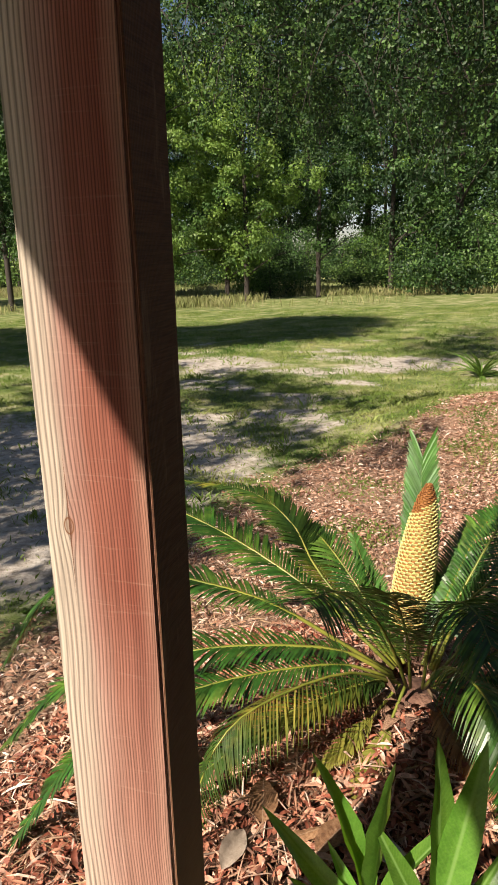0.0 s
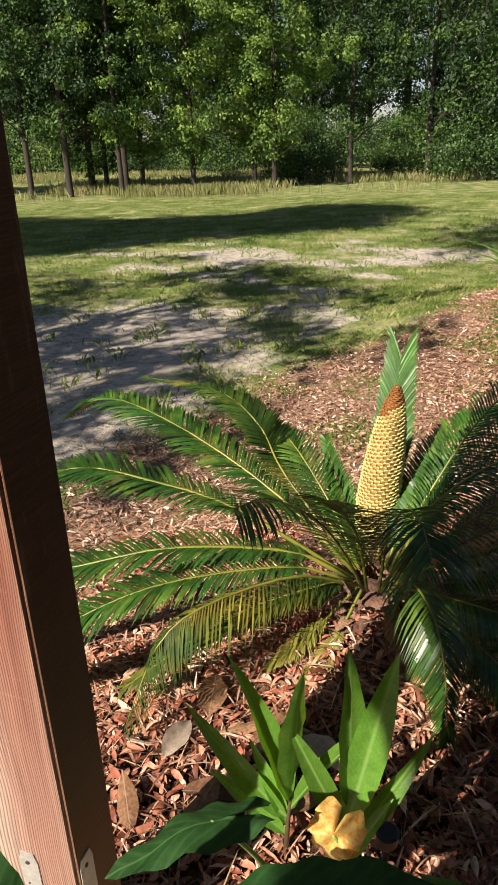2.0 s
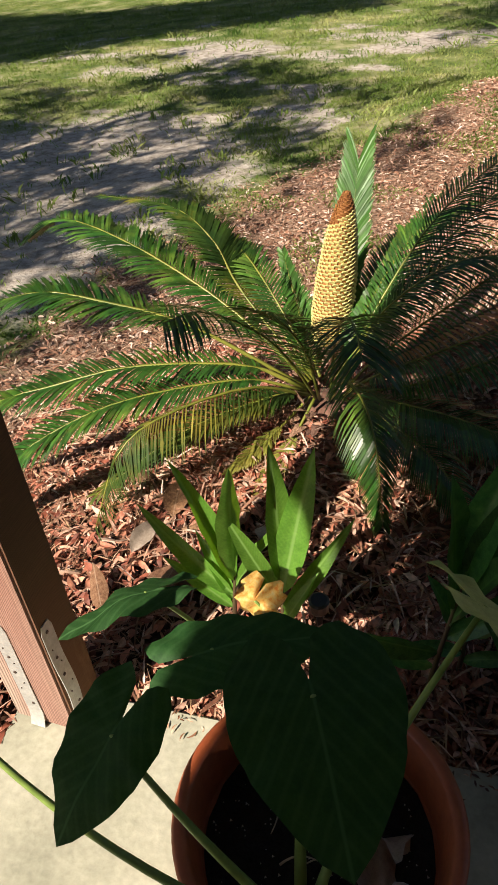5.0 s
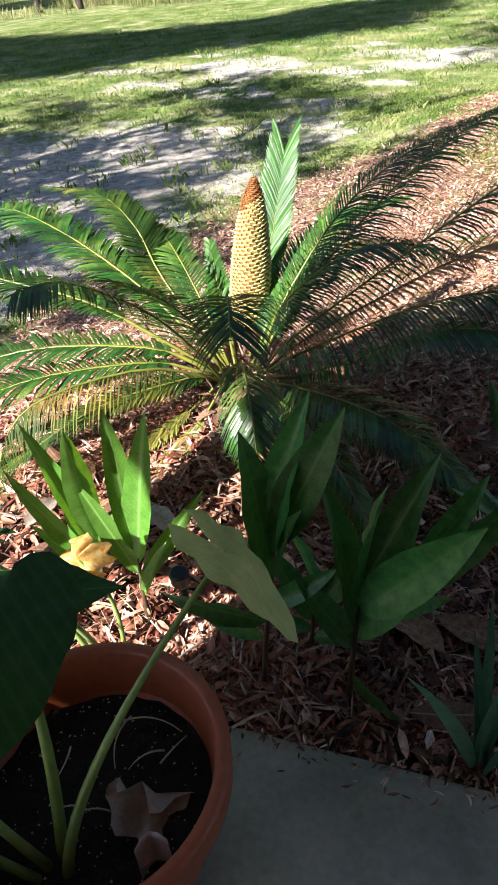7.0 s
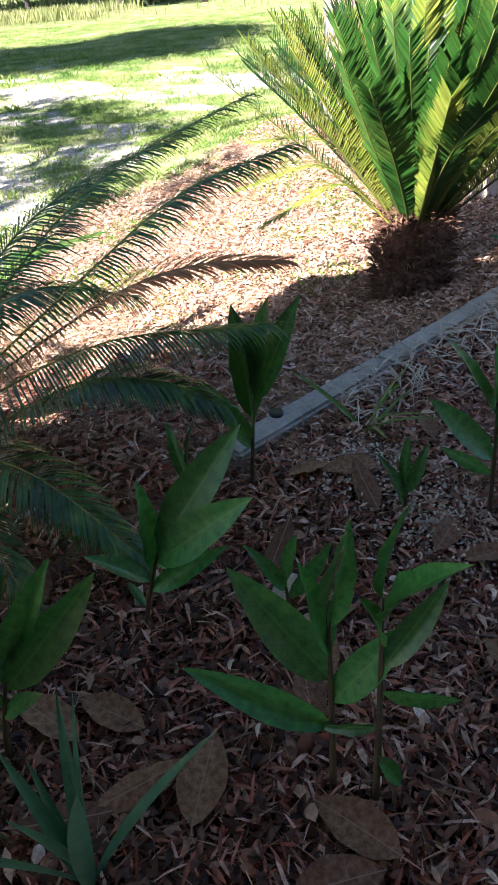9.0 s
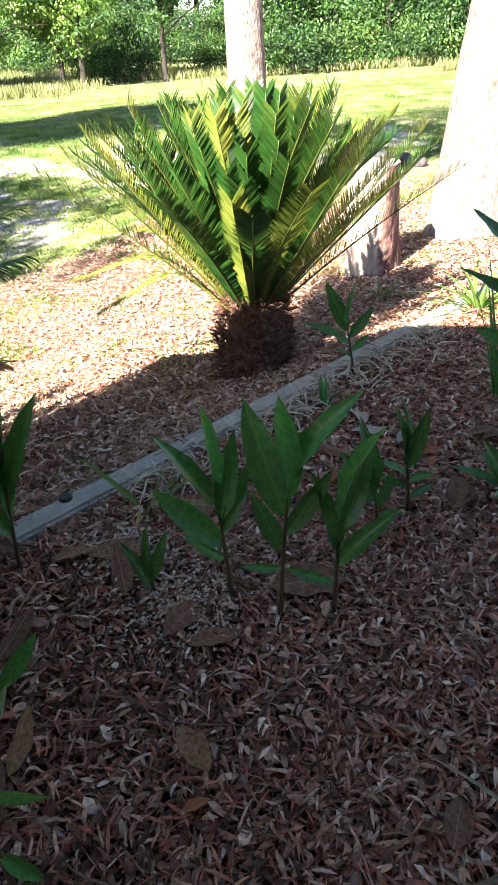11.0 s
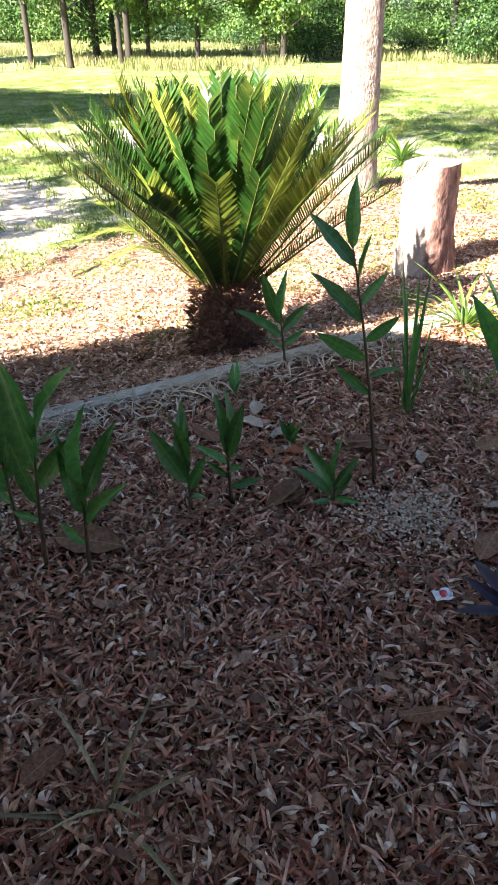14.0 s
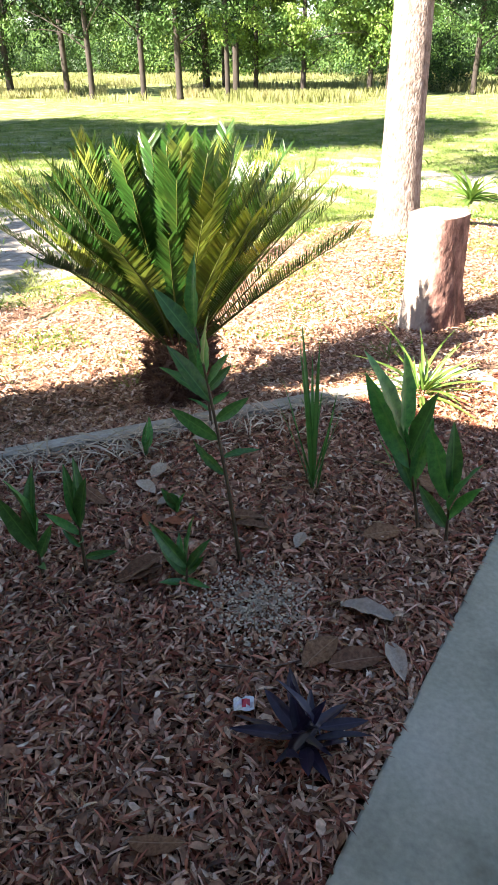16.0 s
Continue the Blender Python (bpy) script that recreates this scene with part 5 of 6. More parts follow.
# ---- stump and trees ----
def stump_bark():
    m = material("stump_bark", [(0.04, 0.018, 0.014), (0.15, 0.075, 0.06), (0.3, 0.18, 0.15)], 14, 0.9, 1.0, 26, stretch=(1, 1, 0.5))
    n, link = m.node_tree.nodes, m.node_tree.links.new
    base = n["Principled BSDF"].inputs["Base Color"].links[0].from_socket
    tc, sx, nz = n.new("ShaderNodeTexCoord"), n.new("ShaderNodeSeparateXYZ"), n.new("ShaderNodeTexNoise")
    link(tc.outputs["Object"], sx.inputs[0])
    nz.inputs["Scale"].default_value, nz.inputs["Detail"].default_value = 16, 5
    # bark paler on its sunward side, with that light put into the colour
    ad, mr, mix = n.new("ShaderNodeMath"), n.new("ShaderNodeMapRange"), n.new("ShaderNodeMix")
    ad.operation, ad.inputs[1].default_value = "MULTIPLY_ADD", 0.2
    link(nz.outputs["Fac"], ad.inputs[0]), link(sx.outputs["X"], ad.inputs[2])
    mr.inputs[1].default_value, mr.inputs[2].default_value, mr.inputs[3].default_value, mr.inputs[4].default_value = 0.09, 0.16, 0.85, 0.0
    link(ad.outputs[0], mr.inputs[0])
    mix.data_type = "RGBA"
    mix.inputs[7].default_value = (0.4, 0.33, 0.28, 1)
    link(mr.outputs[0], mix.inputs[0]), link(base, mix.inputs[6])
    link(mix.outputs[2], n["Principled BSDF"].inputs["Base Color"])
    return m


def stump():
    x, y = 3.2, 6.04
    t = thing("tree_stump", (x, y, level(x, y) - 0.06), "sawn tree stump with furrowed bark and a pale flat top", "stump")
    h = 0.88
    v, f = [], []
    sides, rows = 56, 20
    for j in range(rows + 1):
        u = j / rows
        for k in range(sides):
            w = 2 * math.pi * k / sides
            r = 0.175 + 0.075 * math.exp(-u * 7) + 0.02 * math.sin(w * 3 + 1) * math.exp(-u * 4)
            r *= 1.04 / (math.cos(w + 0.35) ** 4 + math.sin(w + 0.35) ** 4) ** 0.18
            r *= 1 + 0.06 * noise.noise((math.cos(w) * 9, math.sin(w) * 9, u * 5)) + 0.06 * noise.noise((math.cos(w) * 20, math.sin(w) * 20, u * 14))
            v.append((math.cos(w) * r - 0.02 * u, math.sin(w) * r, h * u))
    for j in range(rows):
        for k in range(sides):
            f.append((j * sides + k, j * sides + (k + 1) % sides, (j + 1) * sides + (k + 1) % sides, (j + 1) * sides + k))
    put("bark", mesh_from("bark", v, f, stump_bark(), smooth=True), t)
    top = [(px, py, h - 0.002 + 0.008 * noise.noise((px * 20, py * 20, 0))) for px, py, pz in v[-sides:]]
    put("cut_face", mesh_from("cut_face", top + [(-0.02, 0, h + 0.006)], [(k, (k + 1) % sides, sides) for k in range(sides)], M["cut"]), t, label="pale weathered saw cut")


stump()


def crown_mesh(name, clumps, per, leaf, spread, mats, seed, hang=0.0):
    """Many small leaves in clumps; each leaf is a folded diamond."""
    g = np.random.default_rng(seed)
    n = len(clumps) * per
    c = np.repeat(np.array(clumps, float), per, axis=0)
    off = g.normal(0, 1, (n, 3)) * spread * np.array((1, 1, 0.6))
    off[:, 2] -= hang * np.abs(g.normal(0, 1, n))
    p = c + off
    # each leaf faces out of its clump, as foliage does
    nn = off / (spread + 1e-6) * 0.8 + np.array((0, 0, 0.5)) + g.normal(0, 0.55, (n, 3))
    nn /= np.linalg.norm(nn, axis=1)[:, None]
    d = np.cross(nn, g.normal(0, 1, (n, 3)))
    d[:, 2] -= 0.25
    d /= np.linalg.norm(d, axis=1)[:, None]
    s = np.cross(nn, d)
    l = leaf * g.uniform(0.6, 1.25, n)[:, None]
    verts = np.empty((n, 4, 3))
    verts[:, 0] = p
    verts[:, 1] = p + d * l * 0.5 + s * l * 0.3 + nn * l * 0.08
    verts[:, 2] = p + d * l
    verts[:, 3] = p + d * l * 0.5 - s * l * 0.3 + nn * l * 0.08
    me = bpy.data.meshes.new(name)
    me.vertices.add(n * 4)
    me.vertices.foreach_set("co", verts.reshape(-1))
    me.loops.add(n * 6)
    me.polygons.add(n * 2)
    q = np.arange(n)[:, None] * 4
    me.loops.foreach_set("vertex_index", np.hstack([q, q + 1, q + 2, q, q + 2, q + 3]).reshape(-1).astype(np.int32))
    me.polygons.foreach_set("loop_start", np.arange(n * 2, dtype=np.int32) * 3)
    for m in mats:
        me.materials.append(m)
    if len(mats) > 1:
        ci = np.repeat(g.integers(0, len(mats), len(clumps)), per * 2)
        me.polygons.foreach_set("material_index", ci.astype(np.int32))
    me.update(calc_edges=True)
    me.validate()
    return me


def tree_parts(height, r, crown_z, crown_r, count, per, leaf, spread, mats, seed, bark, limbs=7, flare=0.35, lean=(0, 0), hang=0.0, sides=12, fill=0.45, extra=()):
    rng = random.Random(seed)
    top = Vector((lean[0], lean[1], height * 0.93))
    path = [Vector((top.x * u ** 1.4 + 0.03 * height * 0.1 * math.sin(u * 7 + seed), top.y * u ** 1.4, top.z * u)) for u in (0, 0.012, 0.03, 0.06, 0.12, 0.2, 0.32, 0.45, 0.6, 0.75, 0.9, 1.0)]
    radii = [r * (1 - 0.9 * (p.z / top.z) ** 1.3) + r * flare * math.exp(-p.z / (r * 1.3)) for p in path]
    v, f = tube(path, radii, sides)
    clumps = []
    for k in range(limbs):
        u = rng.uniform(crown_z[0] / height * 0.85, 0.85)
        p = Vector((top.x * u ** 1.4, top.y * u ** 1.4, top.z * u))
        w = k * 2.4 + rng.uniform(-0.4, 0.4)
        ln = crown_r * rng.uniform(0.6, 0.95)
        q = p + Vector((math.cos(w) * ln, math.sin(w) * ln, ln * rng.uniform(0.1, 0.6)))
        m = (p + q) / 2 + Vector((0, 0, ln * 0.12))
        lv, lf = tube(bezier(p, m, q, 8), [r * 0.32 * (1 - 0.85 * i / 7) for i in range(8)], 6)
        base = len(v)
        v += lv
        f += [tuple(i + base for i in face) for face in lf]
    zc, zh = (crown_z[0] + crown_z[1]) / 2, (crown_z[1] - crown_z[0]) / 2
    while len(clumps) < count:
        d = Vector((rng.gauss(0, 1), rng.gauss(0, 1), rng.gauss(0, 1))).normalized()
        k = rng.uniform(fill, 1.0) ** 0.7
        rr = crown_r * (0.72 + 0.8 * noise.noise(d * 2.1 + Vector((seed, 0, 0))))
        clumps.append((lean[0] * 0.6 + d.x * rr * k, lean[1] * 0.6 + d.y * rr * k, zc + d.z * zh * k))
    return mesh_from("trunk", v, f, bark, smooth=True), crown_mesh("crown", clumps + list(extra), per, leaf, spread, mats, seed, hang)


def hanging_sprays(n, seed):
    """The oak's low branches: drooping twigs over the lawn and the points where their leaves sit."""
    r = random.Random(seed)
    v, f, leaves = [], [], []
    for i in range(n):
        x, y = r.uniform(-4.6, 2.8), r.uniform(0.2, 4.5)
        low = 2.5 + 0.9 * noise.noise((x * 0.6, y * 0.6, 2.0)) - 0.16 * x
        a = Vector((x, y, low + 2.8 * r.random() ** 1.2 + 1.1))
        w, out, drop = r.uniform(0, 6.28), r.uniform(0.4, 0.9), r.uniform(0.3, 1.1)
        b = a + Vector((math.cos(w) * out * 0.6, math.sin(w) * out * 0.6, 0.12))
        c = a + Vector((math.cos(w) * out, math.sin(w) * out, -drop))
        path = bezier(a, b, c, 5)
        tv, tf = tube(path, [0.012, 0.009, 0.007, 0.005, 0.003], 4, False)
        base = len(v)
        v += tv
        f += [tuple(k + base for k in face) for face in tf]
        leaves += [tuple(a * (1 - u) ** 2 + b * 2 * u * (1 - u) + c * u * u) for u in (0.1, 0.25, 0.4, 0.55, 0.7, 0.85, 1.0)]
    twigs = mesh_from("hanging_branch", v, f, M["bark_far"])
    # mostly dark leaves: the sprays' shade is put into their colour
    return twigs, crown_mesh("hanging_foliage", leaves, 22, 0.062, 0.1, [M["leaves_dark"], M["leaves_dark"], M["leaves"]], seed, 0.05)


def tree(name, x, y, meshes, label, group="", scale=1.0, turn=0.0, sink=0.1):
    t = thing(name, (x, y, level(x, y) - sink), label, "tree", group, turn=turn)
    t.scale = (scale, scale, scale)
    put("trunk", meshes[0], t)
    put("crown", meshes[1], t)
    return t


# crown clumps mostly dark too, standing in for shade
oak = tree_parts(12.5, 0.21, (4.6, 12.5), 5.2, 150, 200, 0.07, 0.3, [M["leaves"], M["leaves_dark"], M["leaves_dark"]], 21, M["bark"], 9, 0.45, (0.1, 0.3), 0.25, 24, 0.2)
first_oak = tree("oak_tree", 2.06, 8.65, oak, "tall oak with pale sunlit bark and a spreading leafy crown", "oaks by the porch")
twigs, sprays = hanging_sprays(420, 5)
put("hanging_branch", twigs, first_oak)
put("hanging_foliage", sprays, first_oak, label="drooping oak sprays with shade in their leaf colour")
oak2 = tree_parts(13.5, 0.31, (5.4, 13.5), 5.0, 110, 110, 0.11, 0.45, [M["leaves"], M["leaves_dark"]], 22, M["bark"], 9, 0.32, (2.3, 0.6), 0.25, 28, 0.2)
tree("oak_tree", 4.12, 7.0, oak2, "thick leaning oak trunk with flared roots by the walkway", "oaks by the porch")

# unseen trees added beside the house so that their shadows fall on the lawn
shade = tree_parts(16, 0.32, (10.4, 15.6), 4.6, 300, 90, 0.32, 0.5, [M["leaves"]], 23, M["bark"], 8)
for x, y, k, a in ((-11.4, 8.0, 0.98, 0), (-15.2, 5.2, 1.0, 120), (-19.6, 4.0, 1.02, 40), (-24.5, 4.4, 1.05, 200), (-20.5, -1.5, 0.95, 300)):
    tree("shade_tree", x, y, shade, "broad leafy unseen tree, added to shade the lawn", "shade trees", k, a)
sparse = tree_parts(11, 0.2, (4.8, 10.4), 4.4, 120, 60, 0.2, 0.24, [M["leaves"]], 24, M["bark"], 6)
for x, y, a in ((-7.9, 1.0, 0), (-9.8, -3.2, 250), (-6.3, -1.4, 130)):
    tree("shade_tree", x, y, sparse, "open-crowned unseen tree, added to dapple the sand with shade", "shade trees", {0: 1.0, 250: 0.8, 130: 0.7}[a], a)

# the edge of the woods
KINDS = [
    tree_parts(14, 0.15, (1.6, 14), 4.0, 190, 115, 0.18, 0.27, [M["leaves_light"], M["leaves_light"], M["leaves"]], 31, M["bark_far"], 8, 0.25, fill=0.7),
    tree_parts(17, 0.16, (2.9, 17), 4.2, 190, 110, 0.18, 0.28, [M["leaves"], M["leaves_dark"]], 32, M["bark_far"], 8, 0.25, fill=0.7),
    tree_parts(16, 0.13, (2.6, 16), 3.6, 165, 110, 0.18, 0.27, [M["leaves"], M["leaves_light"], M["leaves_dark"]], 33, M["bark_far"], 7, 0.25, fill=0.7),
    tree_parts(18, 0.24, (1.2, 18), 5.0, 200, 90, 0.22, 0.42, [M["leaves_dark"], M["leaves"]], 34, M["bark_far"], 9, 0.25, fill=0.7),
]
LABELS = ("slender tree with light green leaves at the wood's edge", "tall dark-leaved tree at the wood's edge",
          "thin-trunked tree with mixed green leaves at the wood's edge", "large shadowy tree deep in the woods")
WOODS = [(-8.5, 40.0, 0), (-9.9, 41.0, 0), (-4.6, 42.0, 1), (-16.4, 40.3, 0), (-20.0, 43.0, 1), (-19.6, 40.2, 3), (-27.7, 37.4, 1), (-24.7, 36.0, 1),
         (-21.4, 36.5, 1), (-19.2, 36.8, 1), (-15.8, 36.0, 2), (-16.6, 38.4, 1), (-12.7, 38.6, 0), (-0.5, 43.5, 1), (3.2, 44.0, 3), (7.0, 43.0, 1), (11.0, 42.0, 3), (15.0, 40.0, 1),
         (-31.5, 36.5, 3), (-35.0, 33.0, 1), (-39.0, 31.0, 3), (19.5, 38.0, 3)]
rng = random.Random(50)
for i in range(46):
    WOODS.append((-88 + 3.1 * i + rng.uniform(-1.2, 1.2), rng.uniform(74, 92), rng.choice((1, 2, 3, 3))))
for x, y, k in WOODS:
    tree("wood_tree", x, y, KINDS[k], LABELS[k], "trees of the wood", rng.uniform(0.88, 1.15) * (1.7 if y > 47 else 1.0), rng.uniform(0, 360))


def bush_mesh(seed, mats):
    r = random.Random(seed)
    cl = []
    for i in range(56):
        w, q = r.uniform(0, 6.28), math.sqrt(r.random())
        cl.append((math.cos(w) * q * 1.9, math.sin(w) * q * 1.4, 0.25 + (1 - q * q * 0.7) * 2.0 * r.random()))
    return crown_mesh("foliage", cl, 170, 0.08, 0.27, mats, seed)


BUSHES = [bush_mesh(61, [M["leaves"], M["leaves_dark"]]), bush_mesh(62, [M["leaves"], M["leaves_light"], M["leaves"]]), bush_mesh(63, [M["leaves_dark"], M["leaves"]])]
bush_stem = mesh_from("stem", *tube([Vector((0, 0, -0.2)), Vector((0.1, 0, 0.7)), Vector((0.3, 0.1, 1.6))], [0.06, 0.04, 0.015], 6), M["bark_far"])
for i in range(64):
    x = -46 + 2.1 * (i % 34) + rng.uniform(-0.8, 0.8)
    y = 45.5 + rng.uniform(-1.5, 2.5) - (2.5 if x > 2 else 0) + (9 if i > 33 else 0)
    if i > 33:
        x, y = x * 1.5, y + 16
    elif x < -11 or x < 1 and i % 3:
        continue
    t = thing("undergrowth_bush", (x, y, level(x, y) - 0.1), "dense green undergrowth bush below the wood's trees", "bush", "bushes of the wood", turn=rng.uniform(0, 360))
    s = rng.uniform(0.9, 1.7) * (1.35 if x > 2 else 1) * (2.0 if i > 33 else 1)
    t.scale = (s * 1.1, s, s)
    put("stem", bush_stem, t)
    put("foliage", BUSHES[i % 3], t)


# ---- grass, litter ----
def strew(name, label, pts, length, width, mat, flat=True, seed=1, curl=0.1, rise=0.0, kind="grass", lean_by=0.35):
    """Many small blades (upright) or flakes (lying) as one sheet of stuff."""
    g = np.random.default_rng(seed)
    p = np.array(pts, float)
    n = len(p)
    l = (length * g.uniform(0.45, 1.3, n))[:, None]
    w = (width * g.uniform(0.6, 1.3, n))[:, None]
    az = g.uniform(0, 2 * np.pi, n)
    if flat:
        d = np.stack([np.cos(az), np.sin(az), g.normal(0, 0.3, n)], 1)
        s = np.stack([-np.sin(az), np.cos(az), g.normal(0, 0.65, n)], 1)
        p[:, 2] += rise * g.uniform(0.2, 1.0, n)
        up = np.array((0, 0, 1.0))
        v = np.empty((n, 6, 3))
        v[:, 0], v[:, 5] = p - d * l * 0.5, p + d * l * 0.5
        for k, (sd, m) in enumerate(((-1, -0.2), (1, -0.2), (-1, 0.2), (1, 0.2))):
            v[:, 1 + k] = p + d * l * m + s * w * 0.5 * sd + up * l * curl
        loops = [0, 2, 1, 1, 2, 4, 1, 4, 3, 3, 4, 5]
        nv, nf = 6, 4
    else:
        lean = g.normal(0, lean_by, (n, 3))
        lean[:, 2] = 1
        s = np.stack([-np.sin(az), np.cos(az), np.zeros(n)], 1)
        v = np.empty((n, 4, 3))
        v[:, 0], v[:, 1] = p - s * w * 0.5, p + s * w * 0.5
        v[:, 2] = p + lean * l * 0.55 + s * w * 0.35
        v[:, 3] = p + lean * l + np.stack([np.cos(az), np.sin(az), -0.4 * np.ones(n)], 1) * l * curl
        loops = [0, 1, 2, 0, 2, 3]
        nv, nf = 4, 2
    me = bpy.data.meshes.new(name)
    me.vertices.add(n * nv)
    me.vertices.foreach_set("co", v.reshape(-1))
    me.loops.add(n * nf * 3)
    me.polygons.add(n * nf)
    me.loops.foreach_set("vertex_index", (np.arange(n)[:, None] * nv + np.array(loops)[None]).reshape(-1).astype(np.int32))
    me.polygons.foreach_set("loop_start", np.arange(n * nf, dtype=np.int32) * 3)
    me.materials.append(mat)
    me.update(calc_edges=True)
    me.validate()
    tagged(put(name, me), label, kind, kind="stuff")


def curled(name, label, pts, length, width, mat, seed=1, rise=0.03, tilt=0.35):
    """Many dry, curled leaves and bark flakes lying criss-cross, as one sheet of stuff."""
    g = np.random.default_rng(seed)
    p = np.array(pts, float)
    n = len(p)
    l = (length * g.uniform(0.5, 1.35, n))[:, None]
    w = (width * g.uniform(0.6, 1.4, n))[:, None]
    az = g.uniform(0, 2 * np.pi, n)
    p[:, 2] += rise * g.uniform(0.1, 1.0, n)
    d = np.stack([np.cos(az), np.sin(az), g.normal(0, tilt, n)], 1)
    d /= np.linalg.norm(d, axis=1)[:, None]
    s = np.stack([-np.sin(az), np.cos(az), g.normal(0, tilt * 1.6, n)], 1)
    s /= np.linalg.norm(s, axis=1)[:, None]
    up = np.cross(d, s)
    bow, curl, bend = g.normal(0.05, 0.14, n)[:, None], g.normal(0.2, 0.35, n)[:, None], g.normal(0, 0.12, n)[:, None]
    v = np.empty((n, 11, 3))

    def station(u):
        return p + d * l * u + up * l * bow * (1 - 4 * u * u) + s * l * bend * (1 - 4 * u * u)

    v[:, 0], v[:, 10] = station(-0.5), station(0.5)
    for k, (u, f) in enumerate(((-0.25, 0.8), (0.03, 1.0), (0.3, 0.62))):
        c = station(u)
        for q in (-1, 0, 1):
            v[:, 2 + 3 * k + q] = c + s * w * 0.5 * f * q + up * w * curl * f * 0.5 * abs(q)
    loops = [0, 2, 1, 0, 3, 2]
    for k in (0, 3):
        for q in (1, 2):
            loops += [q + k, q + k + 1, q + k + 4, q + k, q + k + 4, q + k + 3]
    loops += [7, 8, 10, 8, 9, 10]
    nf = len(loops) // 3
    me = bpy.data.meshes.new(name)
    me.vertices.add(n * 11)
    me.vertices.foreach_set("co", v.reshape(-1))
    me.loops.add(n * nf * 3)
    me.polygons.add(n * nf)
    me.loops.foreach_set("vertex_index", (np.arange(n)[:, None] * 11 + np.array(loops)[None]).reshape(-1).astype(np.int32))
    me.polygons.foreach_set("loop_start", np.arange(n * nf, dtype=np.int32) * 3)
    me.materials.append(mat)
    me.update(calc_edges=True)
    me.validate()
    tagged(put(name, me), label, "litter", kind="stuff")


rng = random.Random(77)
bed, sunny, bank = [], [], []
while len(bed) < 92000:
    x, y = rng.uniform(0.2, 4.26), rng.uniform(0.98, 4.9)
    if in_bed(x, y):
        (bed if x > 1.25 or rng.random() < 0.35 else sunny).append((x, y, level(x, y) + 0.006))
while len(sunny) < 28000:
    x, y = rng.uniform(-0.7, 1.7), rng.uniform(0.7, 3.2)
    d = -0.75 * (x - 1.66) + 0.66 * (y - 2.38)
    if (-0.09 < d or x < 1.2) and not (x > 0.2 and y < 0.97):
        sunny.append((x, y, level(x, y) + 0.006))
while len(bank) < 64000:
    x, y = rng.uniform(-1.6, 6.0), rng.uniform(1.5, 11.5)
    d = -0.75 * (x - 1.66) + 0.66 * (y - 2.38)
    if d > 0.06 and rng.random() < zone(x, y)[0]:
        bank.append((x, y, level(x, y) + 0.004))
cut = len(bed) // 2
# litter near the porch and gingers: browner, and darkened further for shade
shaded = [p for p in bed[:cut] if p[0] + 0.5 * p[1] + 0.35 * noise.noise((p[0] * 1.3, p[1] * 1.3, 6)) + rng.gauss(0, 0.3) < 2.95]
dry = sorted(set(bed[:cut]) - set(shaded))
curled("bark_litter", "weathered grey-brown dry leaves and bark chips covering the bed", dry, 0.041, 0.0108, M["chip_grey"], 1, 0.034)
curled("shaded_litter", "brown leaf litter under the ginger plants, darkened for shade", shaded, 0.042, 0.0115, M["chip_shaded"], 31, 0.034)
strew("bark_crumbs", "small brown bark crumbs between the chips", bed[cut:], 0.027, 0.008, M["chip"], True, 11, 0.12, 0.022, "litter")
strew("bark_strips", "long curled brown bark strips on the bed", bed[::6], 0.065, 0.006, M["chip"], True, 12, 0.12, 0.034, "litter")
strew("leaf_scraps", "torn brown leaf scraps lying on the bed", bed[3::60], 0.05, 0.02, M["chip_grey"], True, 13, 0.12, 0.036, "litter")
cut = len(sunny) // 2
curled("bark_litter", "reddish bark chips and dry leaves round the low sago palm", sunny[:cut], 0.052, 0.015, M["chip"], 2, 0.035)
strew("bark_crumbs", "small reddish bark crumbs round the low sago palm", sunny[cut:], 0.026, 0.008, M["chip"], True, 14, 0.06, 0.025, "litter")
strew("bark_strips", "long reddish bark strips and twigs round the low sago palm", sunny[::6], 0.11, 0.005, M["chip_tan"], True, 15, 0.1, 0.04, "litter")
strew("leaf_litter", "reddish leaf and needle litter on the sunny bank", bank, 0.05, 0.0095, M["chip_tan"], True, 3, 0.08, 0.02, "litter")
near_bank, spill = [], []
while len(near_bank) < 26000:
    x, y = rng.uniform(0.9, 4.6), rng.uniform(2.2, 8.2)
    d = -0.75 * (x - 1.66) + 0.66 * (y - 2.38)
    if -0.07 < d < 3.2 and rng.random() < 1.15 - 0.3 * d:
        near_bank.append((x, y, level(x, y) + 0.008))
while len(spill) < 700:
    x, y = rng.uniform(0.5, 3.2), 0.98 - abs(rng.gauss(0, 0.035))
    if noise.noise((x * 3, 0, 8)) > rng.uniform(-0.4, 0.3):
        spill.append((x, y, 0.037))
curled("leaf_litter", "dry brown leaves lying over the bank round the upright palm", near_bank, 0.05, 0.013, M["chip_tan"], 21, 0.03)
curled("bark_crumbs", "bark crumbs spilled over the edge of the porch slab", spill, 0.022, 0.005, M["chip_grey"], 22, 0.006, 0.15)

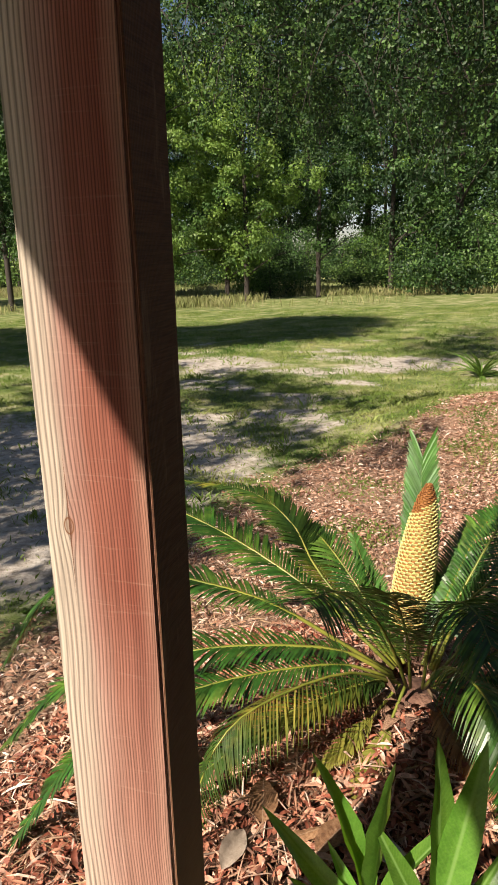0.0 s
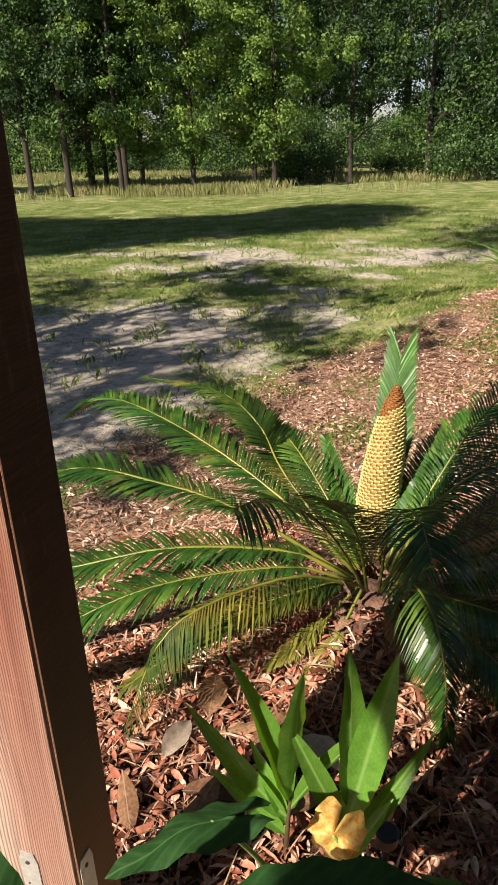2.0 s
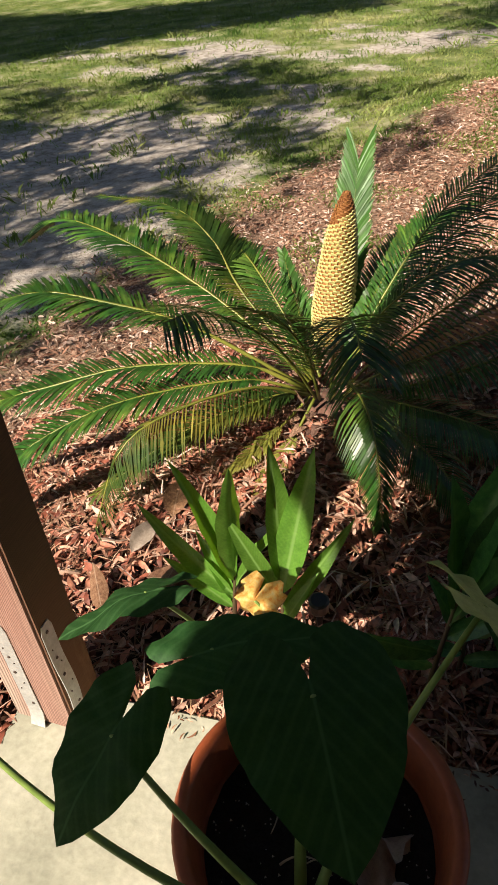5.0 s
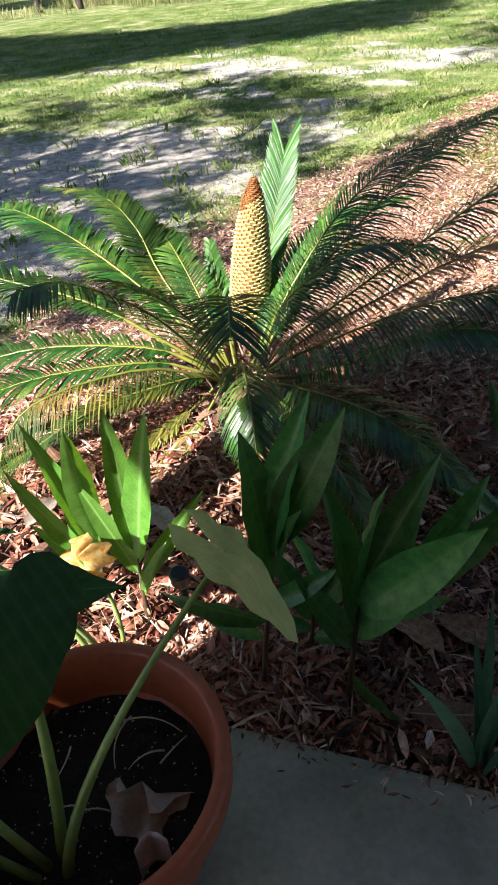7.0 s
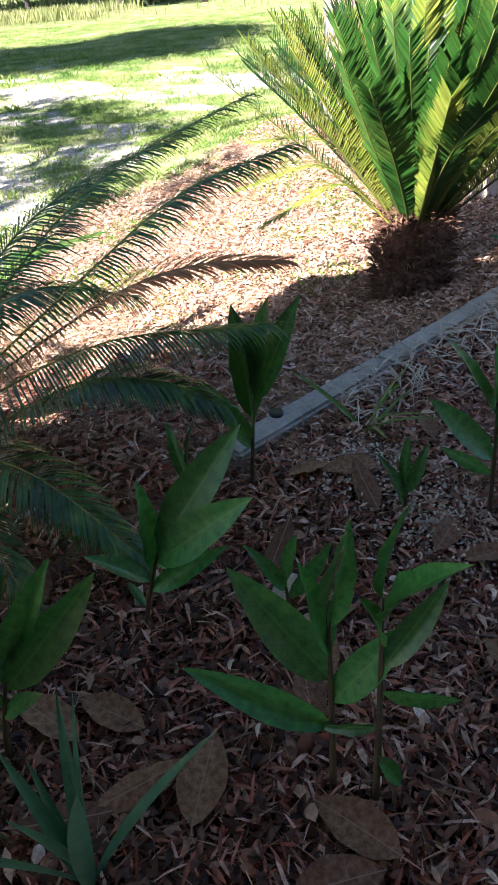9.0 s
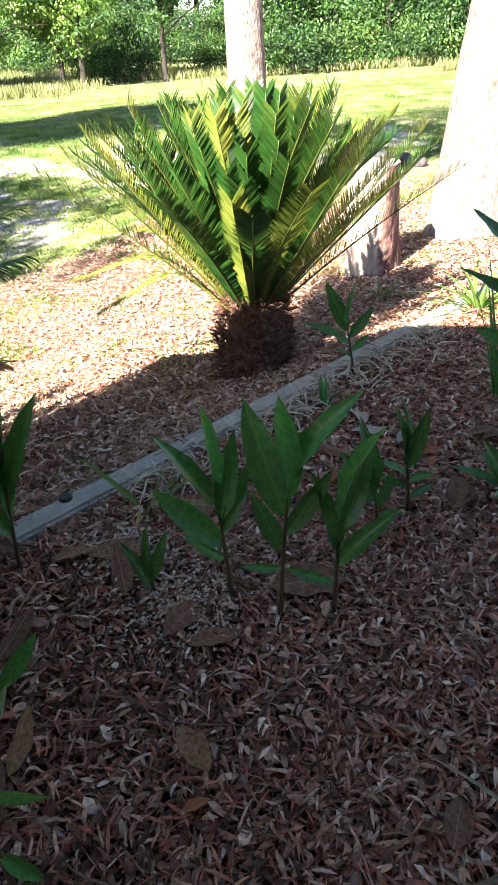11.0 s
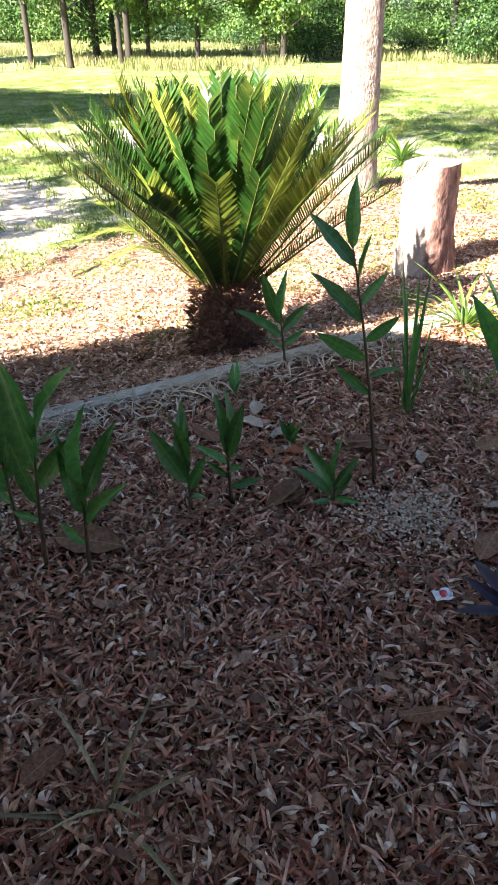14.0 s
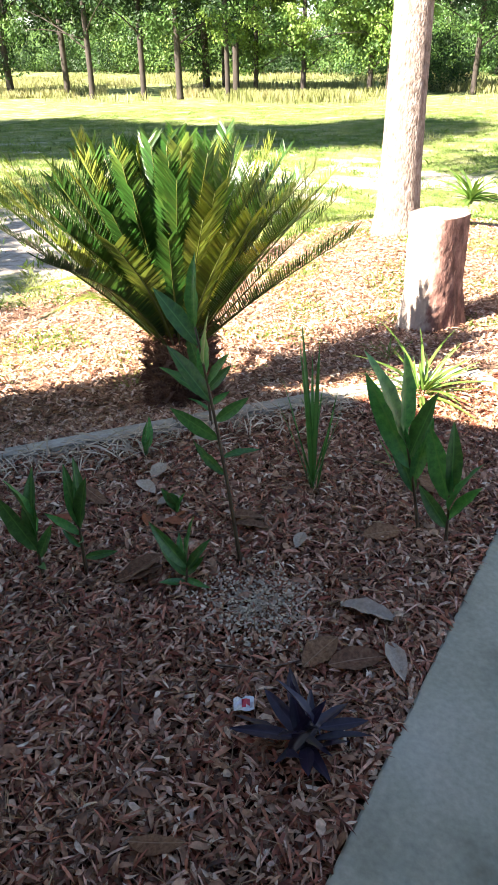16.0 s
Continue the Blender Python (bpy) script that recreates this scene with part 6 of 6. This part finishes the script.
needles = []
for i in range(9000):
    x, y = rng.uniform(-0.6, 4.1), rng.uniform(0.98, 4.6)
    needles.append((x, y, level(x, y) + 0.012))
strew("pine_straw", "loose tan pine needles over the litter", needles, 0.13, 0.0022, M["straw"], True, 4, 0.03, 0.03, "litter")
grey = []
for i in range(700):
    u, v = rng.random(), abs(rng.gauss(0, 0.12))
    x, y = 1.9 + 1.3 * u + 0.75 * v + 0.08, 2.62 + 1.48 * u - 0.66 * v - 0.06
    grey.append((x, y, level(x, y) + 0.02))
crumbs = []
for i in range(2600):
    cx, cy = ((3.6, 2.56), (3.6, 2.56), (2.3, 1.95), (2.1, 2.2))[i % 4]
    x, y = rng.gauss(cx, 0.085), rng.gauss(cy, 0.085)
    crumbs.append((x, y, level(x, y) + 0.03))
strew("sawdust_crumbs", "pale crumbly debris scattered on the bark litter", crumbs, 0.013, 0.007, M["straw_grey"], True, 16, 0.1, 0.02, "litter")
strew("dry_grass", "bleached dry grass clippings along the edging", grey, 0.13, 0.005, M["straw_grey"], True, 5, 0.1, 0.04, "litter")

lawn, tall, weeds = [], [], []
while len(lawn) < 230000:
    x, y = rng.uniform(-17, 10), 3.5 + 28 * rng.random() ** 1.6
    l, s = zone(x, y)
    if rng.random() < (1 - l) * (1 - 0.93 * s) and noise.noise((x * 0.7, y * 0.7, 9)) > -0.35:
        lawn.append((x, y, level(x, y) - 0.01))
while len(tall) < 60000:
    x, y = rng.uniform(-50, 24), 35 + 30 * rng.random() ** 1.4 - (2.0 if rng.random() < 0.15 else 0)
    if noise.noise((x * 0.13, y * 0.2, 4)) + 0.35 * noise.noise((x * 0.6, y * 0.6, 2)) > rng.uniform(-0.05, 0.35):
        tall.append((x, y, level(x, y) - 0.03))
while len(weeds) < 30000:
    x, y = rng.uniform(-1.5, 6.5), rng.uniform(3.6, 11.5)
    d = -0.75 * (x - 1.66) + 0.66 * (y - 2.38)
    if d > 0.9 and noise.noise((x * 1.7, y * 1.7, 12)) + 0.12 * min(1, max(-1, x - 1)) > rng.uniform(0.0, 0.4):
        weeds.append((x, y, level(x, y) - 0.005))
strew("lawn_grass", "patchy short lawn grass", lawn, 0.055, 0.0075, M["grass"], False, 6, 0.4)
strew("tall_grass", "tall yellow-green grass along the wood's edge", tall, 0.5, 0.009, M["grass_tall"], False, 7, 0.15, lean_by=0.18)
strew("weeds", "small green weeds sprouting through the litter", weeds, 0.045, 0.007, M["grass"], False, 8, 0.4)
tufts = []
for i in range(700):
    x, y = rng.uniform(-12, 4), rng.uniform(5, 22)
    l, sd = zone(x, y)
    if l < 0.3:
        for k in range(12):
            tufts.append((x + rng.gauss(0, 0.07), y + rng.gauss(0, 0.07), level(x, y) - 0.01))
strew("grass_tufts", "taller grass tufts standing on the lawn", tufts, 0.11, 0.006, M["grass"], False, 9, 0.35)
